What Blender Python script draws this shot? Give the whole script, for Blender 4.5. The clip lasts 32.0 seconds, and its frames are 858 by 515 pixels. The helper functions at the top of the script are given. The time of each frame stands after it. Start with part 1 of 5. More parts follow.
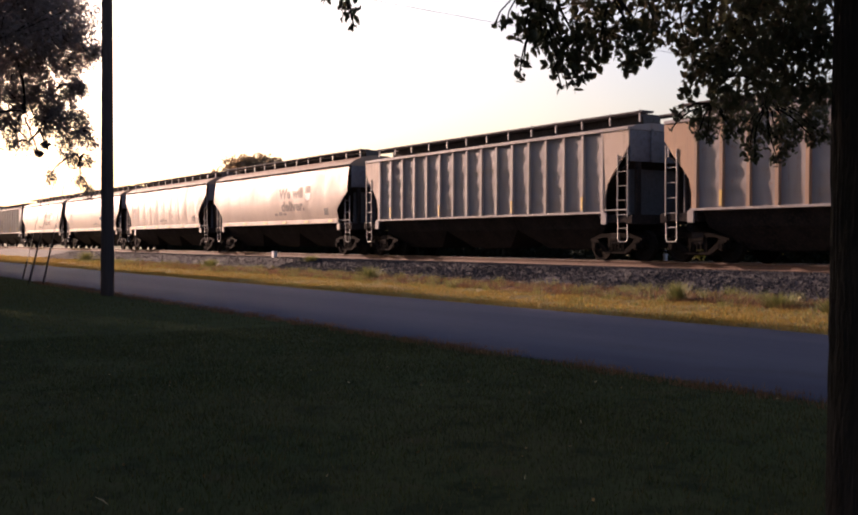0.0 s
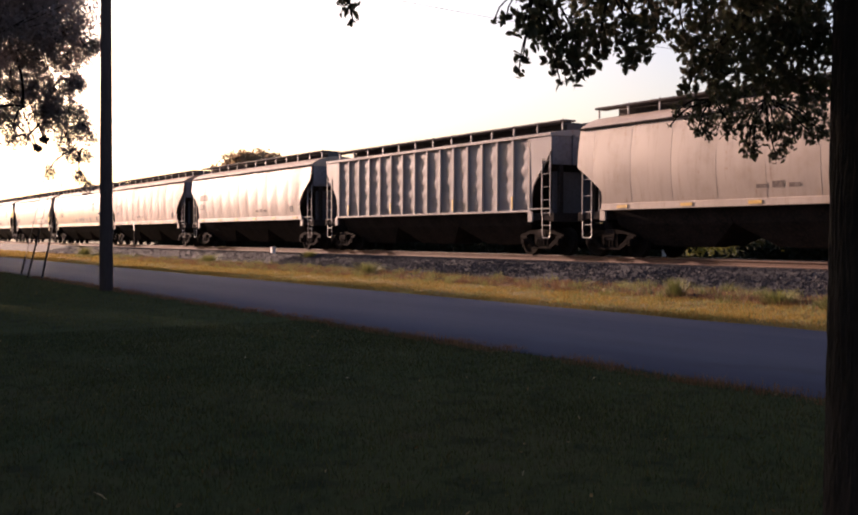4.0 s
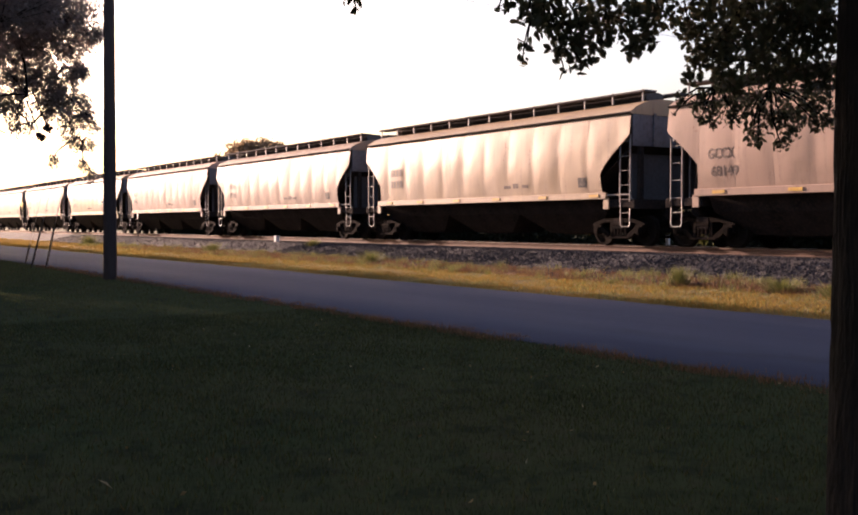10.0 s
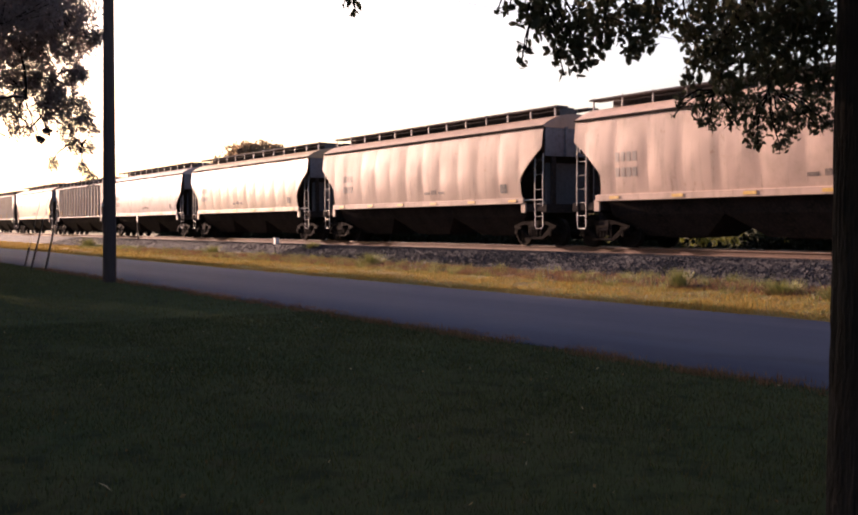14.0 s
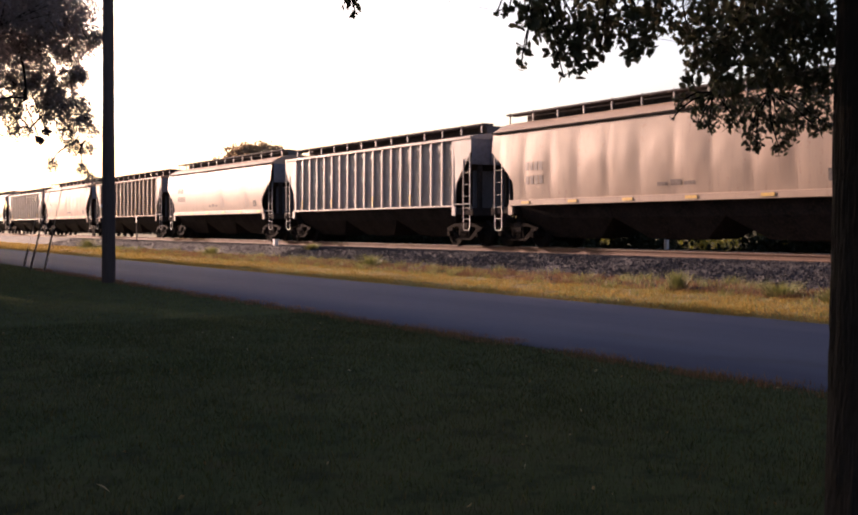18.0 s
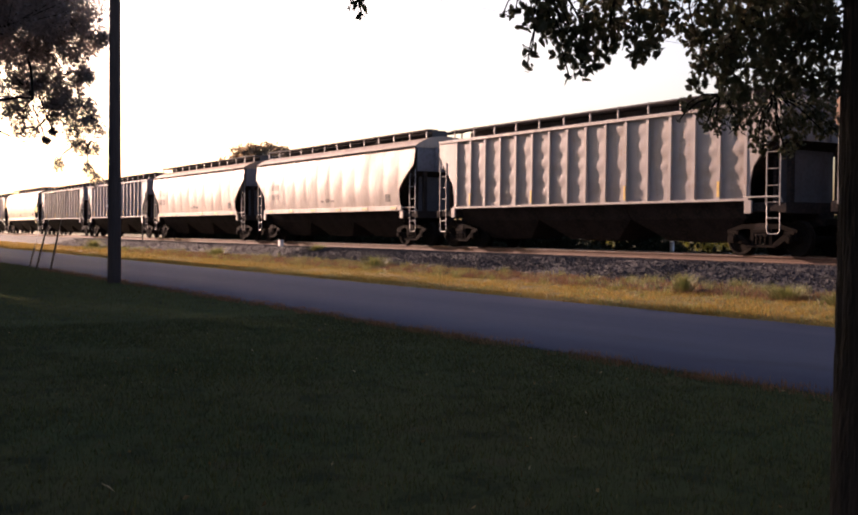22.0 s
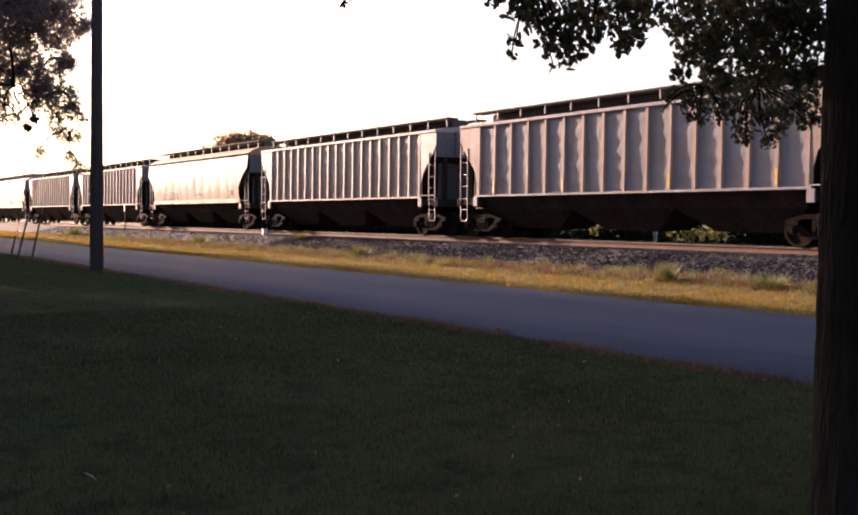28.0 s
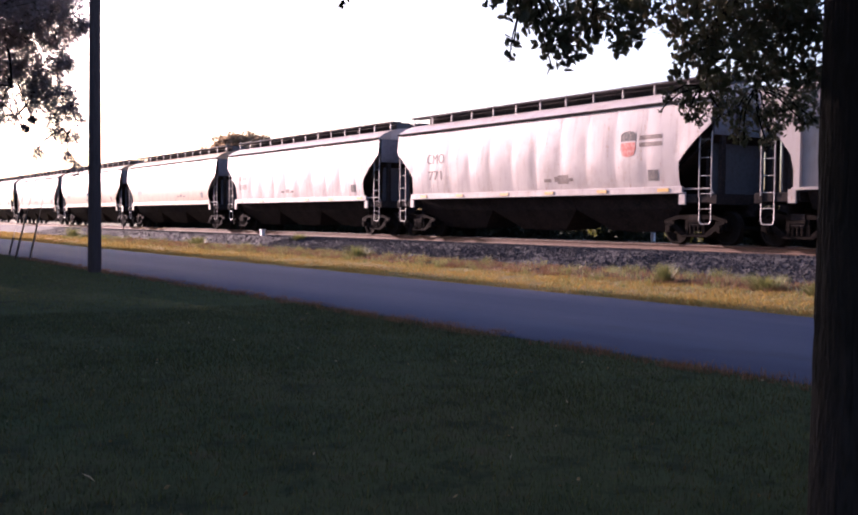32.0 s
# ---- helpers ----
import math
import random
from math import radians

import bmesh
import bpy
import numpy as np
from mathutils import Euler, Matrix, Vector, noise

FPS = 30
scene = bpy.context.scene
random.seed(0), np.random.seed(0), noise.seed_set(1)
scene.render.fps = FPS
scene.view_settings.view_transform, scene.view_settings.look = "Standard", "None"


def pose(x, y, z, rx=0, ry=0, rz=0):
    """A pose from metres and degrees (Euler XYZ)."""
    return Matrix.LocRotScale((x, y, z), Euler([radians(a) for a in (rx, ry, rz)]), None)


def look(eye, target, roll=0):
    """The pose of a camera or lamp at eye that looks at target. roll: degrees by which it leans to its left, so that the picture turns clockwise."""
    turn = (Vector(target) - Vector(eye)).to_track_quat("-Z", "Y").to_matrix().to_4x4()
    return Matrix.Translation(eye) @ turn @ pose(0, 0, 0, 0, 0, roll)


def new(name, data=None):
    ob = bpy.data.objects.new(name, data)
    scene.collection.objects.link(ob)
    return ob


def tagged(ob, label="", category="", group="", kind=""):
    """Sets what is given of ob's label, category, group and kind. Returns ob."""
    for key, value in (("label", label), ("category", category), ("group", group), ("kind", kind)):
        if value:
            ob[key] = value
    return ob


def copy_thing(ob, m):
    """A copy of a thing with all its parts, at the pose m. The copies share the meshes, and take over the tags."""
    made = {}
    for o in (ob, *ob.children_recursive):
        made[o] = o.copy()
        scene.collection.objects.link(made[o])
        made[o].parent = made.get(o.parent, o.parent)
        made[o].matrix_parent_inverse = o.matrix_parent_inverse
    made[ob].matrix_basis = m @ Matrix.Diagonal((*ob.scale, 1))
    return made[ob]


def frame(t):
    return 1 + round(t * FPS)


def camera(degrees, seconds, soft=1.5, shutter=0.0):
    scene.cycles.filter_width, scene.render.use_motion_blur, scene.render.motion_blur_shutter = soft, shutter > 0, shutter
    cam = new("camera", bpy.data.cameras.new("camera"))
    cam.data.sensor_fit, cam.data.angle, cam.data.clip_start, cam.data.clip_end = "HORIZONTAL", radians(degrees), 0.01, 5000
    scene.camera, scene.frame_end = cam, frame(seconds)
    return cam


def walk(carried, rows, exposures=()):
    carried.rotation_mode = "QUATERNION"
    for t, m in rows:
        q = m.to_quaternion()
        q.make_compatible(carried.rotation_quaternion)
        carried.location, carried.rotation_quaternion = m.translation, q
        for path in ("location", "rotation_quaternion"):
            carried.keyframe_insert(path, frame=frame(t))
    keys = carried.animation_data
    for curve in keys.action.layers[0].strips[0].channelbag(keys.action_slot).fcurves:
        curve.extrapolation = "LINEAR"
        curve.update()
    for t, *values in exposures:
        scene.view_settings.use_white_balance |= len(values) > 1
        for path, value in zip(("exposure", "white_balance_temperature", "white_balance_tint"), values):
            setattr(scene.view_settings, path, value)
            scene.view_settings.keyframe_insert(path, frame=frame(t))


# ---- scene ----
cam = camera(2 * math.degrees(math.atan(784 / 1880)), 32.0, soft=2.0)

# A hand-held camera that stands on the lawn: seconds, turn to the right, tilt, lean, in degrees.
EYE = Vector((0, 0, 1.55))
TRACK_ANGLE = 32.5
TURNS = (
    (0, 0.144, -0.938, 0.059), (0.5, 0.194, -0.875, -0.034), (1, 0.219, -0.874, 0.012), (1.5, 0.225, -0.859, 0.056),
    (2, 0.229, -0.862, 0.071), (2.5, 0.284, -0.862, 0.074), (3, 0.284, -0.862, 0.074), (3.5, 0.242, -0.886, 0.009),
    (5.5, 0.222, -2.438, -0.078), (6, 0.271, -2.175, -0.060), (6.5, 0.273, -2.054, -0.090), (7, 0.186, -1.965, 0.013),
    (7.5, 0.153, -1.946, -0.040), (8, 0.131, -1.966, -0.124), (8.5, -0.039, -1.999, -0.075), (9, -0.118, -1.954, -0.080),
    (9.5, -0.000, -1.906, -0.030), (10, 0.014, -1.805, -0.040), (10.5, 0.018, -1.777, 0.010), (11, 0.003, -1.729, 0.003),
    (11.5, -0.020, -1.712, 0.033), (12, 0.005, -1.800, -0.041), (12.5, -0.015, -1.773, 0.016), (13, -0.001, -1.753, -0.005),
    (13.5, 0.039, -1.699, -0.004), (14, 0.038, -1.680, 0.008), (14.5, 0.018, -1.694, 0.012), (16.5, -0.014, -1.680, 0.000),
    (17, -0.005, -1.650, -0.103), (17.5, 0.003, -1.594, -0.085), (18, 0.087, -1.589, -0.121), (18.5, 0.046, -1.547, -0.089),
    (19, 0.011, -1.573, -0.186), (19.5, 0.081, -1.574, -0.170), (20, 0.047, -1.567, -0.098), (20.5, 0.021, -1.569, -0.166),
    (21, 0.006, -1.482, -0.174), (21.5, -0.046, -1.468, -0.216), (22, -0.204, -1.514, -0.334), (22.5, -0.507, -1.719, -0.391),
    (23, -0.592, -1.882, -0.437), (23.5, 0.055, -1.930, -0.450), (24, 0.304, -1.885, -0.523), (24.5, 0.573, -2.202, -0.474),
    (25, 0.718, -2.426, -0.491), (25.5, 0.787, -2.292, -0.528), (27.5, 0.665, -2.115, -0.499), (28, 0.701, -2.114, -0.499),
    (28.5, 0.744, -2.068, -0.496), (29, 0.703, -2.058, -0.433), (29.5, 0.703, -2.058, -0.430), (30, 0.698, -2.059, -0.456),
    (30.5, 0.676, -2.115, -0.498), (31, 0.772, -2.129, -0.475), (31.5, 0.791, -2.113, -0.453), (32, 0.801, -2.077, -0.482),
)


def held(turn, tilt, lean):
    a, p = radians(TRACK_ANGLE + turn), radians(tilt)
    way = Vector((-math.cos(a) * math.cos(p), math.sin(a) * math.cos(p), math.sin(p)))
    return look(EYE, EYE + way * 10, -lean)


walk(cam, [(t, held(a, b, c)) for t, a, b, c in TURNS], exposures=(
    (0.0, 1.73 - 0.33, 6100.0, 28.0), (3.5, 1.73 - 0.26, 6100.0, 28.0), (6.5, 1.73, 6100.0, 28.0), (20.0, 1.73, 6100.0, 28.0), (24.0, 1.73 - 0.06, 6100.0, 28.0), (25.0, 1.73 + 0.1, 6100.0, 28.0),
    (28.0, 1.73 + 0.24, 6100.0, 28.0), (31.2, 1.73 + 0.3, 6100.0, 28.0), (31.6, 1.73 + 0.34, 6100.0 - 300, 28.0), (32.0, 1.73 + 0.38, 6100.0 - 900, 28.0 + 6)))

# ---- world, sun ----
SUN_EL, SUN_AZ = 11.0, 8.0      # degrees above the horizon, degrees off the track line towards the lawn
to_sun = Vector((-math.cos(radians(SUN_AZ)) * math.cos(radians(SUN_EL)),
                 -math.sin(radians(SUN_AZ)) * math.cos(radians(SUN_EL)), math.sin(radians(SUN_EL))))
world = bpy.data.worlds.new("world")
scene.world = world
world.use_nodes = True
sky = world.node_tree.nodes.new("ShaderNodeTexSky")
sky.sky_type, sky.sun_disc = "NISHITA", False
sky.sun_elevation, sky.sun_rotation = radians(SUN_EL), radians(-90 - SUN_AZ)
sky.dust_density, sky.air_density = 4.5, 1.0
back = world.node_tree.nodes["Background"]
back.inputs["Strength"].default_value = 0.094
world.node_tree.links.new(sky.outputs[0], back.inputs["Color"])
sun = new("sun", bpy.data.lights.new("sun", "SUN"))
sun.data.energy, sun.data.angle, sun.data.color = 5.0, radians(0.6), (1.0, 0.69, 0.47)
sun.matrix_world = look(to_sun * 100, (0, 0, 0))
tagged(sun, kind="structure")


# ---- materials ----
def material(name, rough=0.8, metal=0.0):
    m = bpy.data.materials.new(name)
    m.use_nodes = True
    b = m.node_tree.nodes["Principled BSDF"]
    b.inputs["Roughness"].default_value, b.inputs["Metallic"].default_value = rough, metal
    if rough >= 0.9:
        b.inputs["Specular IOR Level"].default_value = 0.12
    return m, m.node_tree.nodes, m.node_tree.links, b


def coords(n, l, scale=(1, 1, 1), kind="Object"):
    c, m = n.new("ShaderNodeTexCoord"), n.new("ShaderNodeMapping")
    m.inputs["Scale"].default_value = scale
    l.new(c.outputs[kind], m.inputs["Vector"])
    return m.outputs["Vector"]


def noise_of(n, l, vec, scale, detail=4.0, rough=0.6):
    t = n.new("ShaderNodeTexNoise")
    t.inputs["Scale"].default_value, t.inputs["Detail"].default_value, t.inputs["Roughness"].default_value = scale, detail, rough
    l.new(vec, t.inputs["Vector"])
    return t.outputs["Fac"]


def ramp(n, l, fac, stops):
    r = n.new("ShaderNodeValToRGB")
    els = r.color_ramp.elements
    while len(els) < len(stops):
        els.new(0.5)
    for e, (p, c) in zip(els, stops):
        e.position, e.color = p, (*c, 1) if len(c) == 3 else c
    l.new(fac, r.inputs["Fac"])
    return r.outputs["Color"]


def blend(n, l, fac, a, b, mode="MIX"):
    m = n.new("ShaderNodeMix")
    m.data_type, m.blend_type = "RGBA", mode
    for sock, v in ((m.inputs["Factor"], fac), (m.inputs["A"], a), (m.inputs["B"], b)):
        if hasattr(v, "is_linked"):
            l.new(v, sock)
        elif isinstance(v, (int, float)):
            sock.default_value = v
        else:
            sock.default_value = (*v, 1)
    return m.outputs["Result"]


def bump(n, l, b, height, strength=0.3, distance=0.02):
    k = n.new("ShaderNodeBump")
    k.inputs["Strength"].default_value, k.inputs["Distance"].default_value = strength, distance
    l.new(height, k.inputs["Height"])
    l.new(k.outputs["Normal"], b.inputs["Normal"])


def two_tone(name, c0, c1, c2, scale, fine, rough=0.85, bumps=0.3, dist=0.01, metal=0.0, kind="Object", stretch=(1, 1, 1)):
    m, n, l, b = material(name, rough, metal)
    v = coords(n, l, stretch, kind)
    big = ramp(n, l, noise_of(n, l, v, scale), ((0.35, c0), (0.65, c1)))
    small = noise_of(n, l, v, fine, 6.0)
    col = blend(n, l, ramp(n, l, small, ((0.45, (0, 0, 0)), (0.75, (1, 1, 1)))), big, c2)
    l.new(col, b.inputs["Base Color"])
    if bumps:
        bump(n, l, b, small, bumps, dist)
    return m


def paint_material(name, rust=0.3, dust=0.35):
    # weathered car paint: each car's own colour, with soot, dust and rust streaks that run down
    m, n, l, b = material(name, 0.42)
    info = n.new("ShaderNodeObjectInfo")
    v = coords(n, l)
    shift = n.new("ShaderNodeVectorMath")
    shift.operation = "ADD"
    comb = n.new("ShaderNodeCombineXYZ")
    mul = n.new("ShaderNodeMath")
    mul.operation, mul.inputs[1].default_value = "MULTIPLY", 57.0
    l.new(info.outputs["Random"], mul.inputs[0])
    l.new(mul.outputs[0], comb.inputs[0])
    l.new(v, shift.inputs[0])
    l.new(comb.outputs[0], shift.inputs[1])
    v = shift.outputs[0]
    stretched = n.new("ShaderNodeMapping")
    stretched.inputs["Scale"].default_value = (3.2, 3.2, 0.35)
    l.new(v, stretched.inputs["Vector"])
    streak = noise_of(n, l, stretched.outputs["Vector"], 1.4, 6.0, 0.62)
    cloud = noise_of(n, l, v, 0.55, 5.0)
    grain = noise_of(n, l, v, 9.0, 5.0)
    base = blend(n, l, ramp(n, l, cloud, ((0.35, (0, 0, 0)), (0.7, (dust, dust, dust)))), info.outputs["Color"], (0.31, 0.26, 0.21))
    if rust > 0.5:
        base = blend(n, l, ramp(n, l, noise_of(n, l, v, 1.7, 3.0), ((0.66, (0, 0, 0)), (0.70, (0.7, 0.7, 0.7)))), base, (0.46, 0.33, 0.20))
    blotch = noise_of(n, l, v, 0.9, 6.0, 0.68)
    base = blend(n, l, ramp(n, l, blotch, ((0.5, (0, 0, 0)), (0.66, (0.42, 0.42, 0.42)))), base, (0.23, 0.165, 0.11))
    base = blend(n, l, ramp(n, l, streak, ((0.5, (0, 0, 0)), (0.72, (0.42, 0.42, 0.42)))), base, (0.17, 0.13, 0.10))
    rusty = blend(n, l, 0.5, streak, grain)
    base = blend(n, l, ramp(n, l, rusty, ((0.60 - 0.16 * rust, (0, 0, 0)), (0.72 - 0.14 * rust, (0.85, 0.85, 0.85)))), base, (0.20, 0.085, 0.035))
    l.new(base, b.inputs["Base Color"])
    # chalky or still glossy, by each car's own figure
    chalk = ramp(n, l, cloud, ((0.3, (0.74, 0.74, 0.74)), (0.7, (0.90, 0.90, 0.90))))
    shine = ramp(n, l, cloud, ((0.3, (0.42, 0.42, 0.42)), (0.7, (0.62, 0.62, 0.62))))
    l.new(blend(n, l, info.outputs["Alpha"], chalk, shine), b.inputs["Roughness"])
    b.inputs["Specular IOR Level"].default_value = 0.5
    bump(n, l, b, grain, 0.12, 0.004)
    return m


def asphalt_material():
    # old chip seal: wheel tracks and patches that run along the lane, coarse stone grain
    m, n, l, b = material("old_asphalt", 0.95)
    v = coords(n, l)
    grain = noise_of(n, l, v, 55.0, 6.0, 0.7)
    runs = noise_of(n, l, coords(n, l, (0.10, 1.3, 1.0)), 1.0, 5.0, 0.65)
    spots = noise_of(n, l, coords(n, l, (0.5, 1.1, 1.0)), 0.9, 6.0, 0.7)
    # blue sky light on the shaded lane is put into these base colours
    base = ramp(n, l, runs, ((0.36, (0.035, 0.047, 0.088)), (0.66, (0.044, 0.058, 0.104))))
    base = blend(n, l, ramp(n, l, spots, ((0.60, (0, 0, 0)), (0.70, (0.5, 0.5, 0.5)))), base, (0.070, 0.078, 0.110))
    base = blend(n, l, ramp(n, l, spots, ((0.30, (0.5, 0.5, 0.5)), (0.42, (0, 0, 0)))), base, (0.026, 0.034, 0.055))
    base = blend(n, l, ramp(n, l, grain, ((0.42, (0, 0, 0)), (0.68, (0.55, 0.55, 0.55)))), base, (0.030, 0.038, 0.060))
    l.new(base, b.inputs["Base Color"])
    bump(n, l, b, grain, 0.3, 0.008)
    return m


def lawn_material():
    # thin mown turf: green and straw patches of a few hand's widths, dark hollows, fine blades
    m, n, l, b = material("mown_lawn", 0.95)
    v = coords(n, l)
    patch, tuft, fine = noise_of(n, l, v, 0.35), noise_of(n, l, v, 2.3, 5.0, 0.65), noise_of(n, l, v, 11.0, 6.0)
    base = ramp(n, l, patch, ((0.35, (0.036, 0.054, 0.028)), (0.65, (0.052, 0.061, 0.032))))
    base = blend(n, l, ramp(n, l, tuft, ((0.50, (0, 0, 0)), (0.64, (0.85, 0.85, 0.85)))), base, (0.020, 0.025, 0.019))
    base = blend(n, l, ramp(n, l, tuft, ((0.30, (0.8, 0.8, 0.8)), (0.44, (0, 0, 0)))), base, (0.060, 0.054, 0.035))
    base = blend(n, l, ramp(n, l, fine, ((0.45, (0, 0, 0)), (0.75, (0.5, 0.5, 0.5)))), base, (0.032, 0.035, 0.023))
    l.new(base, b.inputs["Base Color"])
    b.inputs["Specular IOR Level"].default_value = 0.0
    bump(n, l, b, fine, 0.4, 0.02)
    return m


PAINT = paint_material("weathered_paint", 0.12)
PAINT_RUSTY = paint_material("rusted_paint", 0.65, 0.25)
# underframe and bogie steels: shade below the body is put into these near-black colours
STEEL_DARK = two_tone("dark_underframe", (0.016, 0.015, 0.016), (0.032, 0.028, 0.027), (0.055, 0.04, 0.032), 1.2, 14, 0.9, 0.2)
GRATING = two_tone("weathered_grating", (0.085, 0.078, 0.078), (0.12, 0.108, 0.102), (0.06, 0.05, 0.045), 1.2, 10, 0.9, 0.2)
# bulkhead steel, with gap shade and blue sky light put into its colour
BULKHEAD = two_tone("shade_blue_steel", (0.045, 0.048, 0.06), (0.065, 0.066, 0.078), (0.035, 0.03, 0.03), 1.2, 10, 0.8, 0.15)
TRUCK_RUST = two_tone("shade_dark_rusty_steel", (0.008, 0.0065, 0.006), (0.014, 0.011, 0.009), (0.022, 0.016, 0.012), 2.5, 14, 0.9, 0.3)
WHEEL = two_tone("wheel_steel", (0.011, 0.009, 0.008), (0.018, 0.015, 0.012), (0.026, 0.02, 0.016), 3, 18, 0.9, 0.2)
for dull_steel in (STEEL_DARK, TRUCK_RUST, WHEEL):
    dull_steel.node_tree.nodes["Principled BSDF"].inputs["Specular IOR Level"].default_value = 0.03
LADDER = two_tone("ladder_paint", (0.34, 0.32, 0.30), (0.42, 0.39, 0.36), (0.2, 0.16, 0.13), 2, 15, 0.5, 0.1)
# end walls toned dark and bluish for the shade between cars
END_PAINT = two_tone("shade_blue_end_paint", (0.10, 0.105, 0.13), (0.14, 0.14, 0.16), (0.06, 0.055, 0.055), 1.1, 9, 0.6, 0.15)
RAIL_TOP = two_tone("worn_rail_steel", (0.35, 0.31, 0.28), (0.45, 0.41, 0.37), (0.28, 0.22, 0.18), 1, 25, 0.40, 0.05, metal=1.0)
RAIL_SIDE = two_tone("rusty_rail", (0.12, 0.062, 0.036), (0.16, 0.085, 0.05), (0.075, 0.042, 0.03), 1.2, 30, 0.8, 0.2)
TIE = two_tone("creosoted_timber", (0.075, 0.055, 0.04), (0.12, 0.09, 0.065), (0.04, 0.03, 0.025), 1.5, 25, 0.9, 0.4)
BALLAST = two_tone("ballast_bed", (0.042, 0.04, 0.043), (0.065, 0.061, 0.063), (0.032, 0.031, 0.032), 1.5, 16, 0.9, 0.8, 0.04)
ASPHALT = asphalt_material()
BARK = two_tone("bark", (0.019, 0.018, 0.017), (0.029, 0.027, 0.026), (0.014, 0.0135, 0.013), 3, 22, 0.95, 0.8, 0.03, stretch=(1, 1, 0.25))
BARK.node_tree.nodes["Principled BSDF"].inputs["Specular IOR Level"].default_value = 0.03
POLE = two_tone("weathered_pole_wood", (0.048, 0.036, 0.034), (0.07, 0.053, 0.048), (0.03, 0.024, 0.023), 2, 30, 0.95, 0.35, stretch=(1, 1, 0.08))
LAWN = lawn_material()
VERGE = two_tone("dry_verge_grass", (0.088, 0.067, 0.017), (0.125, 0.088, 0.022), (0.045, 0.04, 0.013), 0.5, 7, 0.95, 0.8, 0.04)
EARTH = two_tone("dry_grass_and_grit", (0.15, 0.095, 0.06), (0.19, 0.125, 0.08), (0.10, 0.075, 0.05), 0.6, 8, 0.95, 0.8, 0.04)
FIELD = two_tone("far_field", (0.06, 0.06, 0.022), (0.09, 0.08, 0.03), (0.045, 0.05, 0.018), 0.08, 3, 0.95, 0.5, 0.05)
GALV = two_tone("galvanised_wire", (0.28, 0.28, 0.28), (0.36, 0.36, 0.36), (0.2, 0.19, 0.18), 5, 40, 0.5, 0.1, metal=0.7)
WHITE = two_tone("white_paint", (0.72, 0.71, 0.69), (0.8, 0.79, 0.77), (0.5, 0.48, 0.45), 3, 25, 0.6, 0.1)
INK = two_tone("black_lettering", (0.045, 0.042, 0.042), (0.08, 0.075, 0.07), (0.2, 0.17, 0.14), 3, 12, 0.8, 0)
INK_GREY = two_tone("faded_lettering", (0.075, 0.05, 0.04), (0.105, 0.073, 0.06), (0.19, 0.145, 0.12), 3, 12, 0.72, 0)
INK_FAINT = two_tone("worn_lettering", (0.20, 0.165, 0.145), (0.25, 0.21, 0.18), (0.31, 0.265, 0.23), 3, 12, 0.72, 0)
SPRAY = two_tone("sprayed_pale_paint", (0.42, 0.36, 0.31), (0.48, 0.42, 0.36), (0.34, 0.27, 0.21), 2, 9, 0.6, 0)
PEEL = two_tone("peeling_cream_paint", (0.46, 0.31, 0.15), (0.54, 0.38, 0.20), (0.30, 0.18, 0.09), 2, 9, 0.6, 0.1)
INK_RED = two_tone("faded_red_sticker", (0.45, 0.10, 0.07), (0.52, 0.13, 0.09), (0.5, 0.3, 0.25), 3, 12, 0.75, 0)
YELLOW = two_tone("reflector_yellow", (0.55, 0.33, 0.03), (0.62, 0.38, 0.05), (0.4, 0.25, 0.05), 3, 12, 0.5, 0)


def leaf_material(name, c0, c1, c2, gloss=0.45, thin=0.35):
    m, n, l, b = material(name, gloss)
    geo = n.new("ShaderNodeNewGeometry")
    col = ramp(n, l, geo.outputs["Random Per Island"], ((0.0, c0), (0.6, c1), (1.0, c2)))
    l.new(col, b.inputs["Base Color"])
    if thin:
        t, mix = n.new("ShaderNodeBsdfTranslucent"), n.new("ShaderNodeMixShader")
        mix.inputs["Fac"].default_value = thin
        l.new(col, t.inputs["Color"])
        l.new(b.outputs[0], mix.inputs[1])
        l.new(t.outputs[0], mix.inputs[2])
        l.new(mix.outputs[0], n["Material Output"].inputs["Surface"])
    return m


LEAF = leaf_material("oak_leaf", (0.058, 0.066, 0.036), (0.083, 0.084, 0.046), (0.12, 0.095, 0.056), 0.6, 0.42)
# pale mauve-grey: the glare haze over the oak is put into the leaf colour
LEAF_FAR = leaf_material("haze_pale_leaf", (0.19, 0.16, 0.16), (0.24, 0.205, 0.20), (0.29, 0.24, 0.23), 0.5, 0.7)
# near-black: the shade under and behind the train is put into this leaf colour
LEAF_DARK = leaf_material("shade_black_leaf", (0.008, 0.011, 0.006), (0.013, 0.017, 0.008), (0.024, 0.025, 0.011), 0.95, 0.1)
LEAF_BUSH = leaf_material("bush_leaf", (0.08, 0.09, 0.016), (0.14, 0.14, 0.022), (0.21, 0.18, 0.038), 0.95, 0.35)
# brown lightened to carry the distance haze on the far tree
LEAF_BROWN = leaf_material("hazed_brown_leaf", (0.20, 0.145, 0.085), (0.28, 0.20, 0.12), (0.34, 0.24, 0.14), 0.6, 0.5)
BLADE = leaf_material("lawn_blade", (0.022, 0.036, 0.017), (0.034, 0.046, 0.022), (0.060, 0.052, 0.032), 1.0, 0.25)
